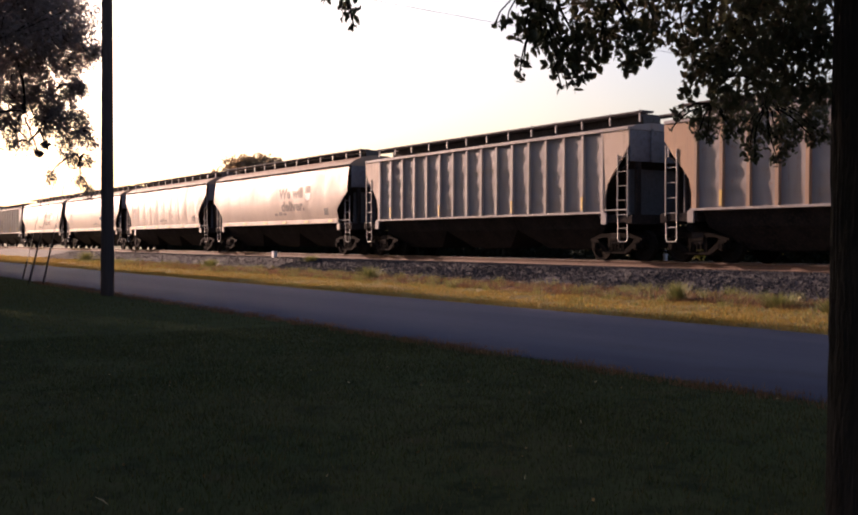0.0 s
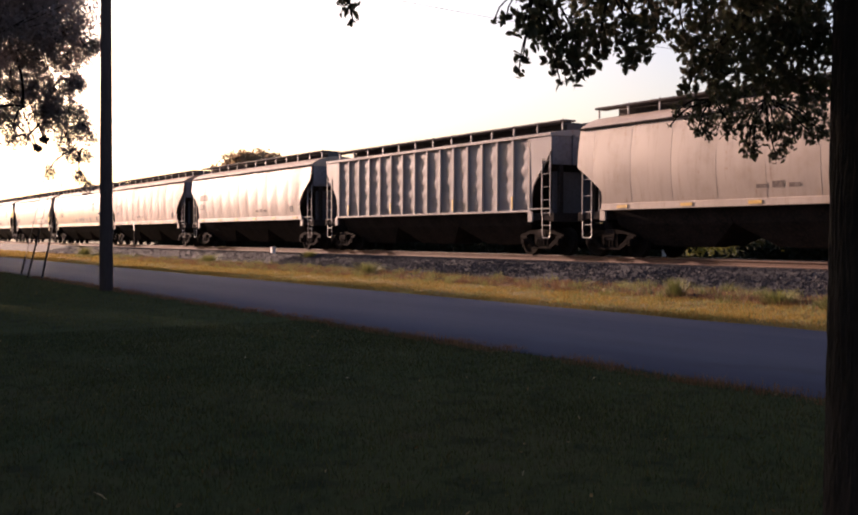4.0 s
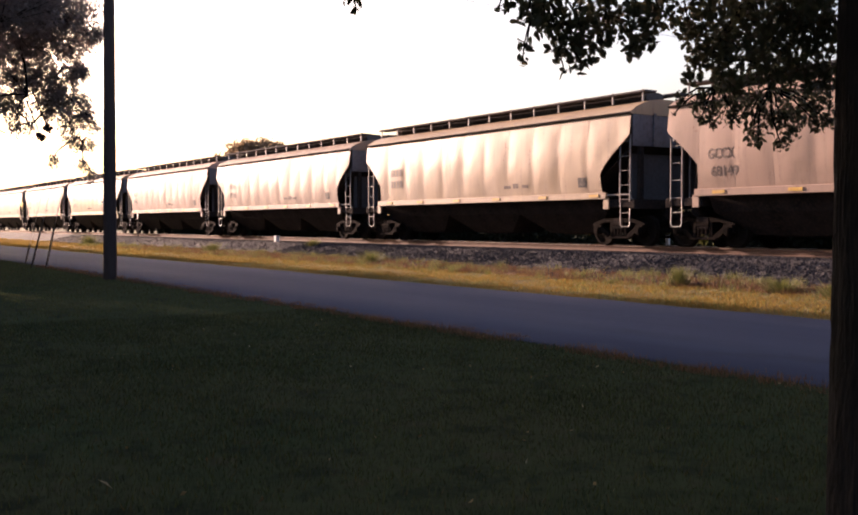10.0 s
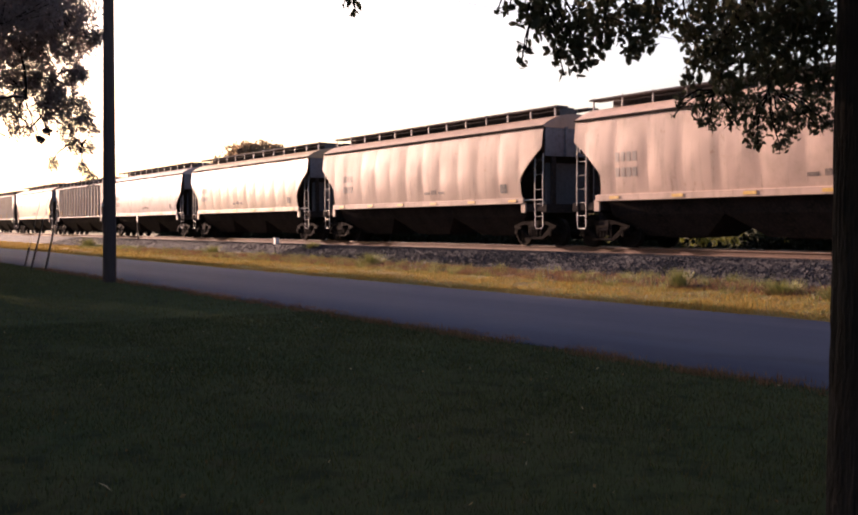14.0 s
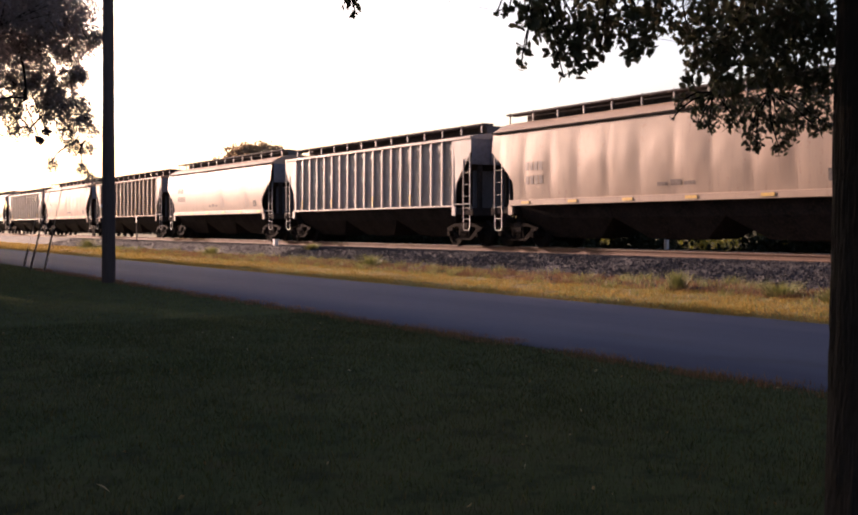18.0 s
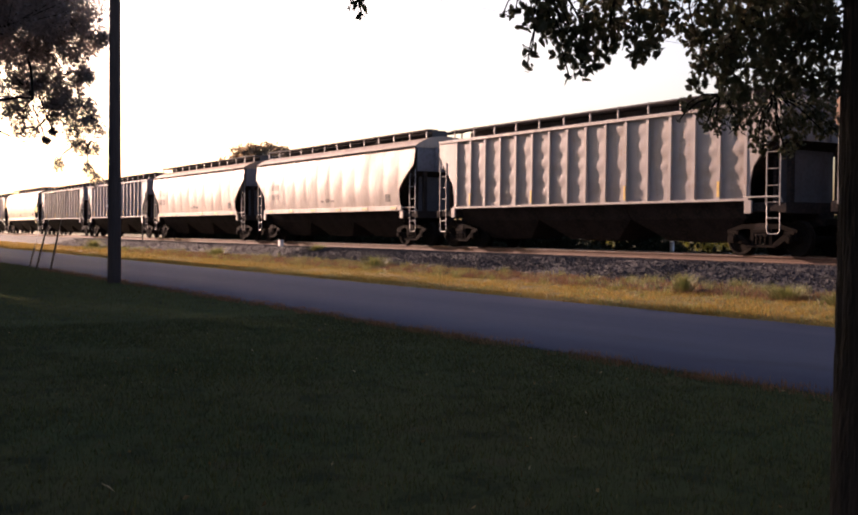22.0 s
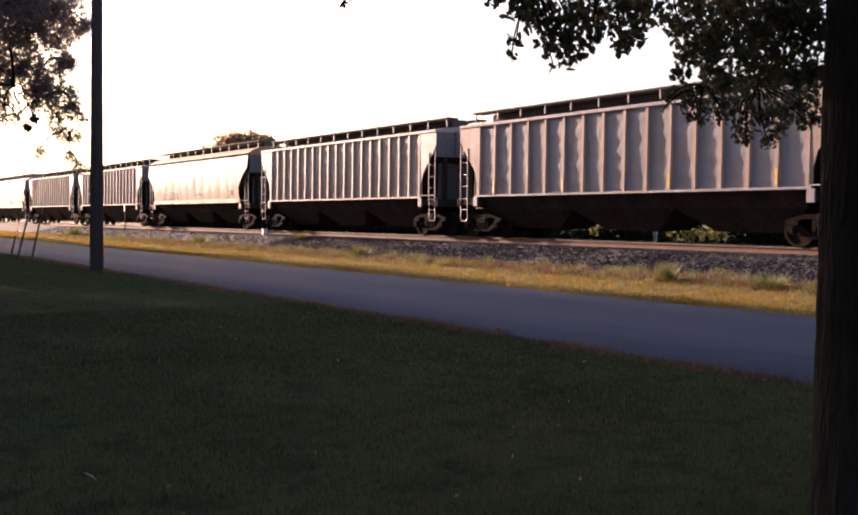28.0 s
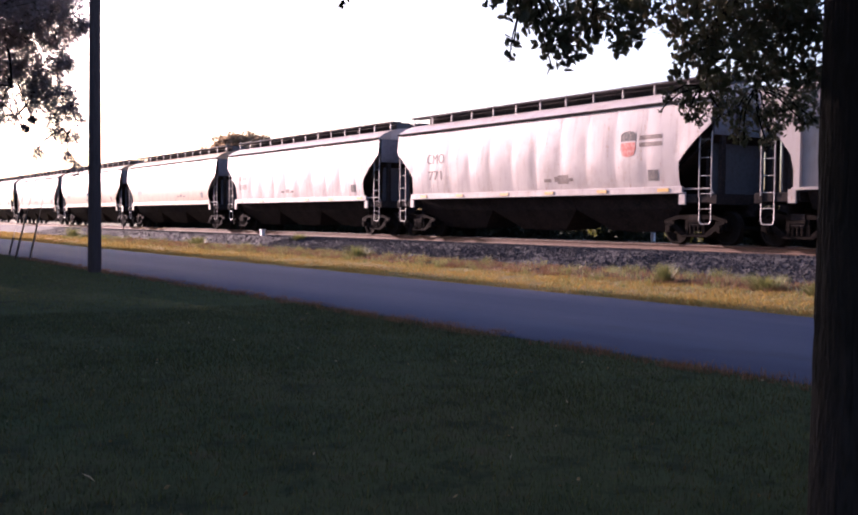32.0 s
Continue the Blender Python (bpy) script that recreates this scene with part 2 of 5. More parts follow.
BLADE_OLIVE = leaf_material("sparse_lawn_blade", (0.062, 0.080, 0.031), (0.080, 0.087, 0.035), (0.108, 0.086, 0.041), 1.0, 0.25)
BLADE_DRY = leaf_material("dry_blade", (0.14, 0.104, 0.02), (0.19, 0.129, 0.028), (0.24, 0.155, 0.045), 0.85, 0.5)
BLADE_PINK = leaf_material("reddish_dry_blade", (0.11, 0.057, 0.028), (0.15, 0.08, 0.04), (0.19, 0.11, 0.055), 0.8, 0.3)
BLADE_WEED = leaf_material("weed_blade", (0.09, 0.11, 0.03), (0.16, 0.17, 0.05), (0.25, 0.22, 0.07), 0.7, 0.3)
for turf in (BLADE, BLADE_OLIVE):
    turf.node_tree.nodes["Principled BSDF"].inputs["Specular IOR Level"].default_value = 0.0
STONE = leaf_material("ballast_stone", (0.036, 0.035, 0.038), (0.050, 0.048, 0.052), (0.070, 0.067, 0.070), 0.95, 0)
LITTER = leaf_material("fallen_leaf", (0.14, 0.085, 0.035), (0.24, 0.17, 0.08), (0.42, 0.36, 0.25), 0.9, 0)


# ---- mesh helpers ----
def mesh_of(name, verts, faces, mats, smooth=False, slots=None):
    me = bpy.data.meshes.new(name)
    me.from_pydata([tuple(v) for v in verts], [], [tuple(f) for f in faces])
    for m in (mats if isinstance(mats, (list, tuple)) else [mats]):
        me.materials.append(m)
    if slots is not None:
        me.polygons.foreach_set("material_index", slots)
    if smooth:
        me.polygons.foreach_set("use_smooth", [len(f) < 5 for f in faces])
    me.update()
    return me


class Build:
    """Gathers boxes, tubes and sheets into the one mesh of a part."""

    def __init__(self):
        self.v, self.f = [], []

    def add(self, verts, faces):
        k = len(self.v)
        self.v += [tuple(v) for v in verts]
        self.f += [tuple(k + i for i in f) for f in faces]
        return self

    def box(self, x0, x1, y0, y1, z0, z1, c=0.0):
        if c <= 0:
            return self.add([(x, y, z) for x in (x0, x1) for y in (y0, y1) for z in (z0, z1)],
                            [(0, 1, 3, 2), (4, 6, 7, 5), (0, 4, 5, 1), (2, 3, 7, 6), (0, 2, 6, 4), (1, 5, 7, 3)])
        # chamfered along its longest edges
        ring = [(y0 + c, z0), (y1 - c, z0), (y1, z0 + c), (y1, z1 - c), (y1 - c, z1), (y0 + c, z1), (y0, z1 - c), (y0, z0 + c)]
        return self.prism([(x0, y, z) for y, z in ring], [(x1, y, z) for y, z in ring])

    def prism(self, a, b):
        n = len(a)
        return self.add(list(a) + list(b), [tuple(range(n - 1, -1, -1)), tuple(range(n, 2 * n))] +
                        [(i, (i + 1) % n, n + (i + 1) % n, n + i) for i in range(n)])

    def tube(self, p, q, r0, r1=None, n=8, caps=True):
        p, q = Vector(p), Vector(q)
        r1 = r0 if r1 is None else r1
        d = (q - p).normalized()
        u = d.orthogonal().normalized()
        w = d.cross(u)
        ring = [(math.cos(2 * math.pi * i / n), math.sin(2 * math.pi * i / n)) for i in range(n)]
        a = [p + (u * c + w * s) * r0 for c, s in ring]
        b = [q + (u * c + w * s) * r1 for c, s in ring]
        faces = [(i, (i + 1) % n, n + (i + 1) % n, n + i) for i in range(n)]
        if caps:
            faces += [tuple(range(n - 1, -1, -1)), tuple(range(n, 2 * n))]
        return self.add(a + b, faces)

    def path(self, pts, r, n=6):
        for p, q in zip(pts, pts[1:]):
            self.tube(p, q, r, n=n)
        return self

    def mesh(self, name, mat, smooth=False):
        return mesh_of(name, self.v, self.f, mat, smooth)


def part(name, data, parent, label="", m=None):
    ob = new(name, data)
    ob.parent = parent
    if m is not None:
        ob.matrix_basis = m
    if label:
        tagged(ob, label=label)
    return ob


def wobble(x, y, z, seed=0.0):
    return noise.noise(Vector((x + seed, y - seed, z)))

# ---- ground: one sheet, its fall from the track bank to the lawn given by y ----
TRACK_Y, RAIL_Z = 22.55, 0.93
PROFILE = ((-3000, 0.0), (-40, 0.0), (8.4, 0.0), (9.4, 0.03), (13.5, 0.10), (15.5, 0.15), (17.2, 0.20), (18.2, 0.27), (20.2, 0.73),
           (24.9, 0.73), (26.6, 0.30), (30, 0.22), (60, 0.2), (3000, 0.0))


def ground_z(y):
    for (a, za), (b, zb) in zip(PROFILE, PROFILE[1:]):
        if a <= y <= b:
            return za + (zb - za) * (y - a) / (b - a)
    return 0.0


def ground():
    xs = [-3000, -1500, -900, -400, -200] + [-150 + i * 2.0 for i in range(60)] + [-30 + i * 0.5 for i in range(81)] + [14, 20, 40, 100, 300, 900, 3000]
    ys = [-3000, -600, -100, -40, -20, -10] + [-6 + i * 0.5 for i in range(29)] + [8.4, 8.9, 9.4, 10.5, 12, 13.4, 13.8, 14.2, 14.6, 15, 15.5, 16, 16.4, 16.8, 17.2, 17.6, 18.2, 18.6,
          19.1, 19.6, 20.2, 21, 22.4, 24.9, 25.5, 26.6, 28, 30, 36, 60, 150, 600, 3000]
    verts, faces, slots = [], [], []
    for x in xs:
        for y in ys:
            amp = 0.012 if y < 8.2 else (0.0 if y <= 13.5 else 0.04)
            near = 1.0 if -150 < x < 12 and -8 < y < 40 else 0.0
            verts.append((x, y, ground_z(y) + near * amp * wobble(x * 0.5, y * 0.8, 3.1)))
    k = len(ys)
    for i in range(len(xs) - 1):
        for j in range(k - 1):
            faces.append((i * k + j, (i + 1) * k + j, (i + 1) * k + j + 1, i * k + j + 1))
            y = (ys[j] + ys[j + 1]) / 2
            slots.append(0 if y < 13.4 else 1 if y < 16.9 else 2 if y < 18.2 else 3 if y < 25.6 else 4)
    ob = new("ground", mesh_of("ground", verts, faces, [LAWN, VERGE, EARTH, BALLAST, FIELD], True, slots))
    return tagged(ob, "mown lawn, dry grass verge and grey ballast bank by a railway", "ground", kind="structure")


ground()


def road():
    # a narrow asphalt lane with ragged edges, slightly crowned
    verts, faces = [], []
    xs = [-3000, -900, -300, -160] + [-120 + i * 0.4 for i in range(340)] + [18, 60, 300, 3000]
    cols = (0.0, 0.012, 0.3, 0.5, 0.7, 0.988, 1.0)
    for x in xs:
        a = 8.40 + 0.09 * wobble(x * 0.7, 1.0, 0) + 0.06 * wobble(x * 3.1, 2.0, 0)
        b = 13.42 + 0.08 * wobble(x * 0.6, 7.0, 0) + 0.05 * wobble(x * 2.7, 9.0, 0)
        for c in cols:
            y = a + (b - a) * c
            verts.append((x, y, ground_z(y) + (0.03 + 0.03 * (1 - (2 * c - 1) ** 2) if 0 < c < 1 else -0.04)))
    k = len(cols)
    for i in range(len(xs) - 1):
        for j in range(k - 1):
            faces.append((i * k + j, (i + 1) * k + j, (i + 1) * k + j + 1, i * k + j + 1))
    ob = new("road", mesh_of("road", verts, faces, ASPHALT, True))
    return tagged(ob, "narrow worn asphalt lane with ragged grass edges", "road", kind="structure")


road()


def railway_track():
    top = new("railway_track")
    tagged(top, "rusty steel rails on timber sleepers in grey ballast", "railway track", kind="structure")
    for y in (TRACK_Y - 0.755, TRACK_Y + 0.755):
        z = RAIL_Z
        half = ((0.036, z - 0.004), (0.036, z - 0.036), (0.009, z - 0.05), (0.009, z - 0.14), (0.07, z - 0.155), (0.07, z - 0.17))
        ring = [(y - a, b) for a, b in half] + [(y + a, b) for a, b in reversed(half)]
        b = Build().prism([(-1000, p, q) for p, q in ring], [(900, p, q) for p, q in ring])
        part("rail", b.mesh("rail", RAIL_SIDE), top)
        head = Build().box(-1000, 900, y - 0.03, y + 0.03, z - 0.004, z)
        part("running_surface", head.mesh("running_surface", RAIL_TOP), top, "polished steel running surface")
    plank = Build().box(-0.11, 0.11, -1.3, 1.3, -0.18, 0.0, 0.012).mesh("sleeper", TIE)
    for i in range(270):
        x = -130 + i * 0.52
        part("sleeper", plank, top, m=pose(x + 0.03 * wobble(i, 0, 0), TRACK_Y + 0.04 * wobble(0, i * 0.7, 0), RAIL_Z - 0.172, 0, 0, 1.5 * wobble(i * 0.6, 3, 0)))
    return top


railway_track()

# ---- covered hopper cars ----
BODY, HALF = 7.86, 1.45          # half the body's length and width
SILL, EAVE, RIDGE = 1.40, 3.92, 4.36   # heights above the rail


# how each build's side is cut back at its lower ends: where the cut begins, where it is deepest, how deep
CUTS = {"a": (3.2, 2.25, 1.12), "b": (2.72, 1.98, 1.02), "c": (3.25, 2.2, 1.22), "d": (3.0, 2.1, 1.12)}


def end_cut(z, cut):
    """How far the side sheet reaches at the height z: its lower ends are cut back to the hopper slopes."""
    hi, lo, deep = cut
    if z >= hi:
        return BODY
    if z >= lo:
        u = (hi - z) / (hi - lo)
        return BODY - deep * (1.25 * u - 0.25 * u * u)
    return BODY - deep + 0.5 * max(0.0, (1.8 - z)) ** 1.5


def side_y(x, z, bulge, amp, pitch, seed):
    u = max(0.0, min(1.0, (z - SILL) / (EAVE - SILL)))
    f = (x / pitch + 0.5) % 1.0
    arch = math.sin(math.pi * u)
    return HALF + bulge * arch + amp * (math.sin(math.pi * f) ** 0.6) * arch + 0.05 * amp / 0.02 * wobble(x * 0.7, z * 0.9, seed) * arch * 0.35 + 0.35 * amp * wobble(x * 2.3, z * 1.5, seed + 4) * arch


def side_sheet(bulge, amp, pitch, seed, cut, n=130, rows=24):
    verts, faces = [], []
    for j in range(rows + 1):
        z = SILL + 0.18 + (EAVE - SILL - 0.18) * j / rows
        e = end_cut(z, cut)
        for i in range(n + 1):
            x = -e + 2 * e * i / n
            verts.append((x, -side_y(x, z, bulge, amp, pitch, seed), z))
    m = (n + 1) * (rows + 1)
    for j in range(rows):
        for i in range(n):
            a = j * (n + 1) + i
            faces.append((a, a + 1, a + n + 2, a + n + 1))
    # an inner skin, so that the sheet has thickness
    verts += [(x, y + 0.01, z) for x, y, z in verts]
    faces += [tuple(reversed([m + i for i in f])) for f in faces]
    return mesh_of("side_sheet", verts, faces, PAINT, True)


def seam_mesh(x, shape, cut):
    """A narrow weld batten that follows the curve of the side at x."""
    pts = []
    for j in range(13):
        z = SILL + 0.2 + (EAVE - SILL - 0.24) * j / 12
        if abs(x) < end_cut(z, cut) - 0.05:
            pts.append((z, -side_y(x, z, *shape)))
    verts, faces = [], []
    for z, y in pts:
        verts += [(x - 0.022, y + 0.004, z), (x - 0.014, y - 0.004, z), (x + 0.014, y - 0.004, z), (x + 0.022, y + 0.004, z)]
    for j in range(len(pts) - 1):
        faces += [(4 * j + i, 4 * j + i + 1, 4 * j + i + 5, 4 * j + i + 4) for i in range(3)]
    return mesh_of("seam", verts, faces, PAINT)


def ladder_mesh(z0, z1, w=0.42):
    b = Build()
    for x in (-w / 2, w / 2):
        b.box(x - 0.011, x + 0.011, -0.018, 0.018, z0, z1 + (0.12 if x > 0 else 0.0))
    k = max(2, int((z1 - z0) / 0.43))
    for i in range(k + 1):
        z = z0 + 0.08 + (z1 - z0 - 0.16) * i / k
        b.tube((-w / 2, -0.012, z), (w / 2, -0.012, z), 0.0095, n=6)
    return b.mesh("ladder", LADDER)


def grab_bar_mesh():
    """The tube that carries the sill line on to the ladder."""
    b = Build().tube((BODY - 1.1, -1.44, SILL + 0.12), (BODY - 0.04, -1.44, SILL + 0.12), 0.022, n=6)
    b.tube((BODY - 0.04, -1.44, SILL + 0.12), (BODY - 0.04, -1.30, SILL - 0.1), 0.018, n=6)
    return b.mesh("grab_bar", LADDER)


def roof_mesh(low, w=HALF):
    ridge = RIDGE - low
    ring = [(-w - 0.02, EAVE - 0.05), (-w - 0.05, EAVE), (-w + 0.02, EAVE + 0.05)]
    for i in range(1, 12):
        a = -w + 0.02 + (2 * w - 0.04) * i / 12
        ring.append((a, EAVE + 0.05 + (ridge - EAVE - 0.05) * (1 - abs(a / w) ** 2.4)))
    ring += [(w - 0.02, EAVE + 0.05), (w + 0.05, EAVE), (w + 0.02, EAVE - 0.05)]
    b = Build().add([(x, y, z) for x in (-BODY, BODY) for y, z in ring], [(i, i + 1, len(ring) + i + 1, len(ring) + i) for i in range(len(ring) - 1)])
    # end sheets and underside on corners of their own, so that the curve is shaded evenly along the car
    for x in (-BODY, BODY):
        b.add([(x, y, z) for y, z in ring], [tuple(range(len(ring)))])
    b.add([(x, y, ring[0][1]) for x in (-BODY, BODY) for y in (ring[0][0], ring[-1][0])], [(0, 1, 3, 2)])
    return b.mesh("roof", PAINT, True)


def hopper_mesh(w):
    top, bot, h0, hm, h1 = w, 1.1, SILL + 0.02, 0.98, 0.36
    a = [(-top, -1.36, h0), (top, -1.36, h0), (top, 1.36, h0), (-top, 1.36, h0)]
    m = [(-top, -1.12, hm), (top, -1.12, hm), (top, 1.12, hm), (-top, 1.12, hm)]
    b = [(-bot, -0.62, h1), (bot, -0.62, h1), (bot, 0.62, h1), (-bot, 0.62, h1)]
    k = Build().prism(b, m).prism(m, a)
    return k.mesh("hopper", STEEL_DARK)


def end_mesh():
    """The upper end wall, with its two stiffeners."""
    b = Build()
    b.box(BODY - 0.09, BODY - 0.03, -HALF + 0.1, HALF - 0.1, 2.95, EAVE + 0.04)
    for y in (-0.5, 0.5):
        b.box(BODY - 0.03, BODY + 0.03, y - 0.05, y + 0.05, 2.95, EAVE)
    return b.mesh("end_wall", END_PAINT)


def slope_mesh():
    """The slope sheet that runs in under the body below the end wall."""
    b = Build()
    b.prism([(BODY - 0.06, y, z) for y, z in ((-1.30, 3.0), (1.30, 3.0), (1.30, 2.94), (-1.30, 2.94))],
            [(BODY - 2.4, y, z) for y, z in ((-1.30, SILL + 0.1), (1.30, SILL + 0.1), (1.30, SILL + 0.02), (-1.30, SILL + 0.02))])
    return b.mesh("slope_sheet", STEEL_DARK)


def brace_mesh():
    b = Build()
    b.box(-0.06, 0.06, -0.08, 0.08, SILL - 0.1, 2.98)
    b.box(-0.5, -0.4, -0.05, 0.05, SILL - 0.1, 2.6)
    return b.mesh("end_post", STEEL_DARK)


def platform_mesh():
    b = Build()
    b.box(BODY - 1.2, BODY + 0.12, -1.42, 1.42, SILL - 0.26, SILL - 0.02, 0.02)
    b.box(BODY - 0.1, BODY + 0.14, -1.44, 1.44, SILL - 0.3, SILL - 0.05, 0.02)
    return b.mesh("end_platform", STEEL_DARK)


def step_mesh():
    """A hanging stirrup: two bars bent together below, with one rung."""
    b = Build()
    pts = [(-0.2, 0, SILL - 0.03), (-0.2, 0, 0.66), (-0.15, 0, 0.58), (0.15, 0, 0.58), (0.2, 0, 0.66), (0.2, 0, SILL - 0.03)]
    b.path(pts, 0.014)
    b.tube((-0.2, 0, 0.98), (0.2, 0, 0.98), 0.011, n=6)
    return b.mesh("step", LADDER)


def truck_parts():
    """Meshes of a three-piece bogie: side frame, bolster, wheel, axle."""
    s = Build()
    top = [(-1.12, 0.58), (-1.12, 0.68), (-0.58, 0.83), (0.58, 0.83), (1.12, 0.68), (1.12, 0.58), (0.60, 0.71), (-0.60, 0.71)]
    s.prism([(x, -0.07, z) for x, z in top], [(x, 0.07, z) for x, z in top])
    for o in (-1, 1):
        leg = [(o * 0.98, 0.58), (o * 0.80, 0.63), (o * 0.36, 0.33), (o * 0.46, 0.22)]
        s.prism([(x, -0.06, z) for x, z in leg], [(x, 0.06, z) for x, z in leg])
        s.box(o * 0.29 - 0.05, o * 0.29 + 0.05, -0.065, 0.065, 0.28, 0.74, 0.015)
        # bearing adapter, bearing and end cap
        s.box(o * 0.89 - 0.15, o * 0.89 + 0.15, -0.09, 0.05, 0.54, 0.64, 0.02)
        s.tube((o * 0.89, -0.13, 0.457), (o * 0.89, 0.05, 0.457), 0.115, n=14)
        s.tube((o * 0.89, -0.17, 0.457), (o * 0.89, -0.13, 0.457), 0.075, n=10)
        s.box(o * 1.06 - 0.03, o * 1.06 + 0.03, -0.06, 0.05, 0.40, 0.60, 0.01)
    s.box(-0.46, 0.46, -0.07, 0.07, 0.21, 0.30, 0.02)
    # spring nest under the bolster's end
    for x in (-0.14, 0.0, 0.14):
        for q in range(5):
            s.tube((x, -0.03, 0.31 + 0.055 * q), (x, -0.03, 0.345 + 0.055 * q), 0.062, n=9)
    s.box(-0.23, 0.23, -0.10, 0.03, 0.585, 0.70, 0.02)
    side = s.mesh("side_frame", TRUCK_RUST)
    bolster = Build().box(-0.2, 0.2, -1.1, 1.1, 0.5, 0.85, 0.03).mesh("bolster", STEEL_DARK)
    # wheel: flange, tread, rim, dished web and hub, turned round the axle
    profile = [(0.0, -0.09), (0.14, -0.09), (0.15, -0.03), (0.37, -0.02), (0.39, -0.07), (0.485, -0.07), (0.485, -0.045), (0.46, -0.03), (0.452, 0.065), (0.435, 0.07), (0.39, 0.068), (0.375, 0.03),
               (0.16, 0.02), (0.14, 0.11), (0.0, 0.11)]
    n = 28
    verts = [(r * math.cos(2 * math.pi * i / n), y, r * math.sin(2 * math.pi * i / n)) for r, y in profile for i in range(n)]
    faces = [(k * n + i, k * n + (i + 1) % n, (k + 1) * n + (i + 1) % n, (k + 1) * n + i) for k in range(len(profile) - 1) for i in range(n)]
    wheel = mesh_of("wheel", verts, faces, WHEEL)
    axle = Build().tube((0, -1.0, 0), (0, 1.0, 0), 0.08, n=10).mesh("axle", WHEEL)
    return side, bolster, wheel, axle


SIDE_FRAME, BOLSTER, WHEEL_MESH, AXLE = truck_parts()
LADDERS, STEP, GRAB_BAR = {z: ladder_mesh(SILL - 0.1, z) for z in (2.45, 2.9, 3.15)}, step_mesh(), grab_bar_mesh()
END_WALL, SLOPE, END_POST, PLATFORM, HOPPER = end_mesh(), slope_mesh(), brace_mesh(), platform_mesh(), hopper_mesh(2.16)
GATE = Build().box(-0.62, 0.62, -0.5, 0.5, 0.32, 0.40, 0.02).mesh("outlet_gate", STEEL_DARK)
ROOF, ROOF_LOW = roof_mesh(0.0), roof_mesh(0.26, HALF - 0.09)
POST = Build().box(-0.018, 0.018, -0.03, 0.02, -0.06, 0.30).mesh("support", LADDER)
BOARD = Build().box(-BODY, BODY, -0.24, 0.24, -0.03, 0.03, 0.01).mesh("running_board", GRATING)
COAMING = Build().box(-BODY + 0.5, BODY - 0.5, -0.36, 0.36, -0.05, 0.40, 0.06).mesh("hatch_coaming", GRATING)
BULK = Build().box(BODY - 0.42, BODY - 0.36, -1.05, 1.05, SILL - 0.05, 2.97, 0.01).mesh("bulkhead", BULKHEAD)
HATCH = Build().box(-0.88, 0.88, -0.42, 0.42, 0.0, 0.06, 0.02).mesh("hatch_cover", GRATING)
CENTRE_SILL = Build().box(-8.2, 8.2, -0.17, 0.17, 0.78, 1.12).mesh("centre_sill", STEEL_DARK)
COUPLER = Build().box(0.0, 0.62, -0.09, 0.09, 0.78, 0.98, 0.03).box(0.5, 0.72, -0.17, 0.12, 0.72, 1.04, 0.04).mesh("coupler", TRUCK_RUST)
BRAKE = Build().tube((-0.5, 0, 0), (0.35, 0, 0), 0.19, n=14).tube((0.35, 0, 0), (0.7, 0, 0), 0.12, n=12).mesh("brake_cylinder", STEEL_DARK)
HANDWHEEL = Build()
for k in range(16):
    a, b = 2 * math.pi * k / 16, 2 * math.pi * (k + 1) / 16
    HANDWHEEL.tube((0, 0.28 * math.cos(a), 0.28 * math.sin(a)), (0, 0.28 * math.cos(b), 0.28 * math.sin(b)), 0.016, n=5)
for k in range(4):
    a = math.pi * k / 4
    HANDWHEEL.tube((0, -0.28 * math.cos(a), -0.28 * math.sin(a)), (0, 0.28 * math.cos(a), 0.28 * math.sin(a)), 0.012, n=5)
HANDWHEEL = HANDWHEEL.mesh("brake_wheel", STEEL_DARK)
SIDE_SILL = Build().box(-BODY + 1.0, BODY - 1.0, -0.05, 0.03, SILL, SILL + 0.2, 0.015).mesh("side_sill", PAINT)
SIDE_SILL_THIN = Build().box(-BODY + 1.0, BODY - 1.0, -0.05, 0.03, SILL + 0.02, SILL + 0.09, 0.01).mesh("side_sill", PAINT)
TOP_CHORD_PALE = Build().box(-BODY, BODY, -0.06, 0.03, EAVE - 0.06, EAVE + 0.04, 0.012).mesh("top_chord", PAINT)
TOP_CHORD = Build().box(-BODY, BODY, -0.04, 0.03, EAVE - 0.04, EAVE + 0.015, 0.01).mesh("top_chord", STEEL_DARK)
CORNER_PLATE = Build().box(-0.11, 0.11, -0.03, 0.03, SILL - 0.30, SILL + 0.04, 0.01).mesh("corner_plate", PAINT)
TURN = pose(0, 0, 0, 0, 0, 180)


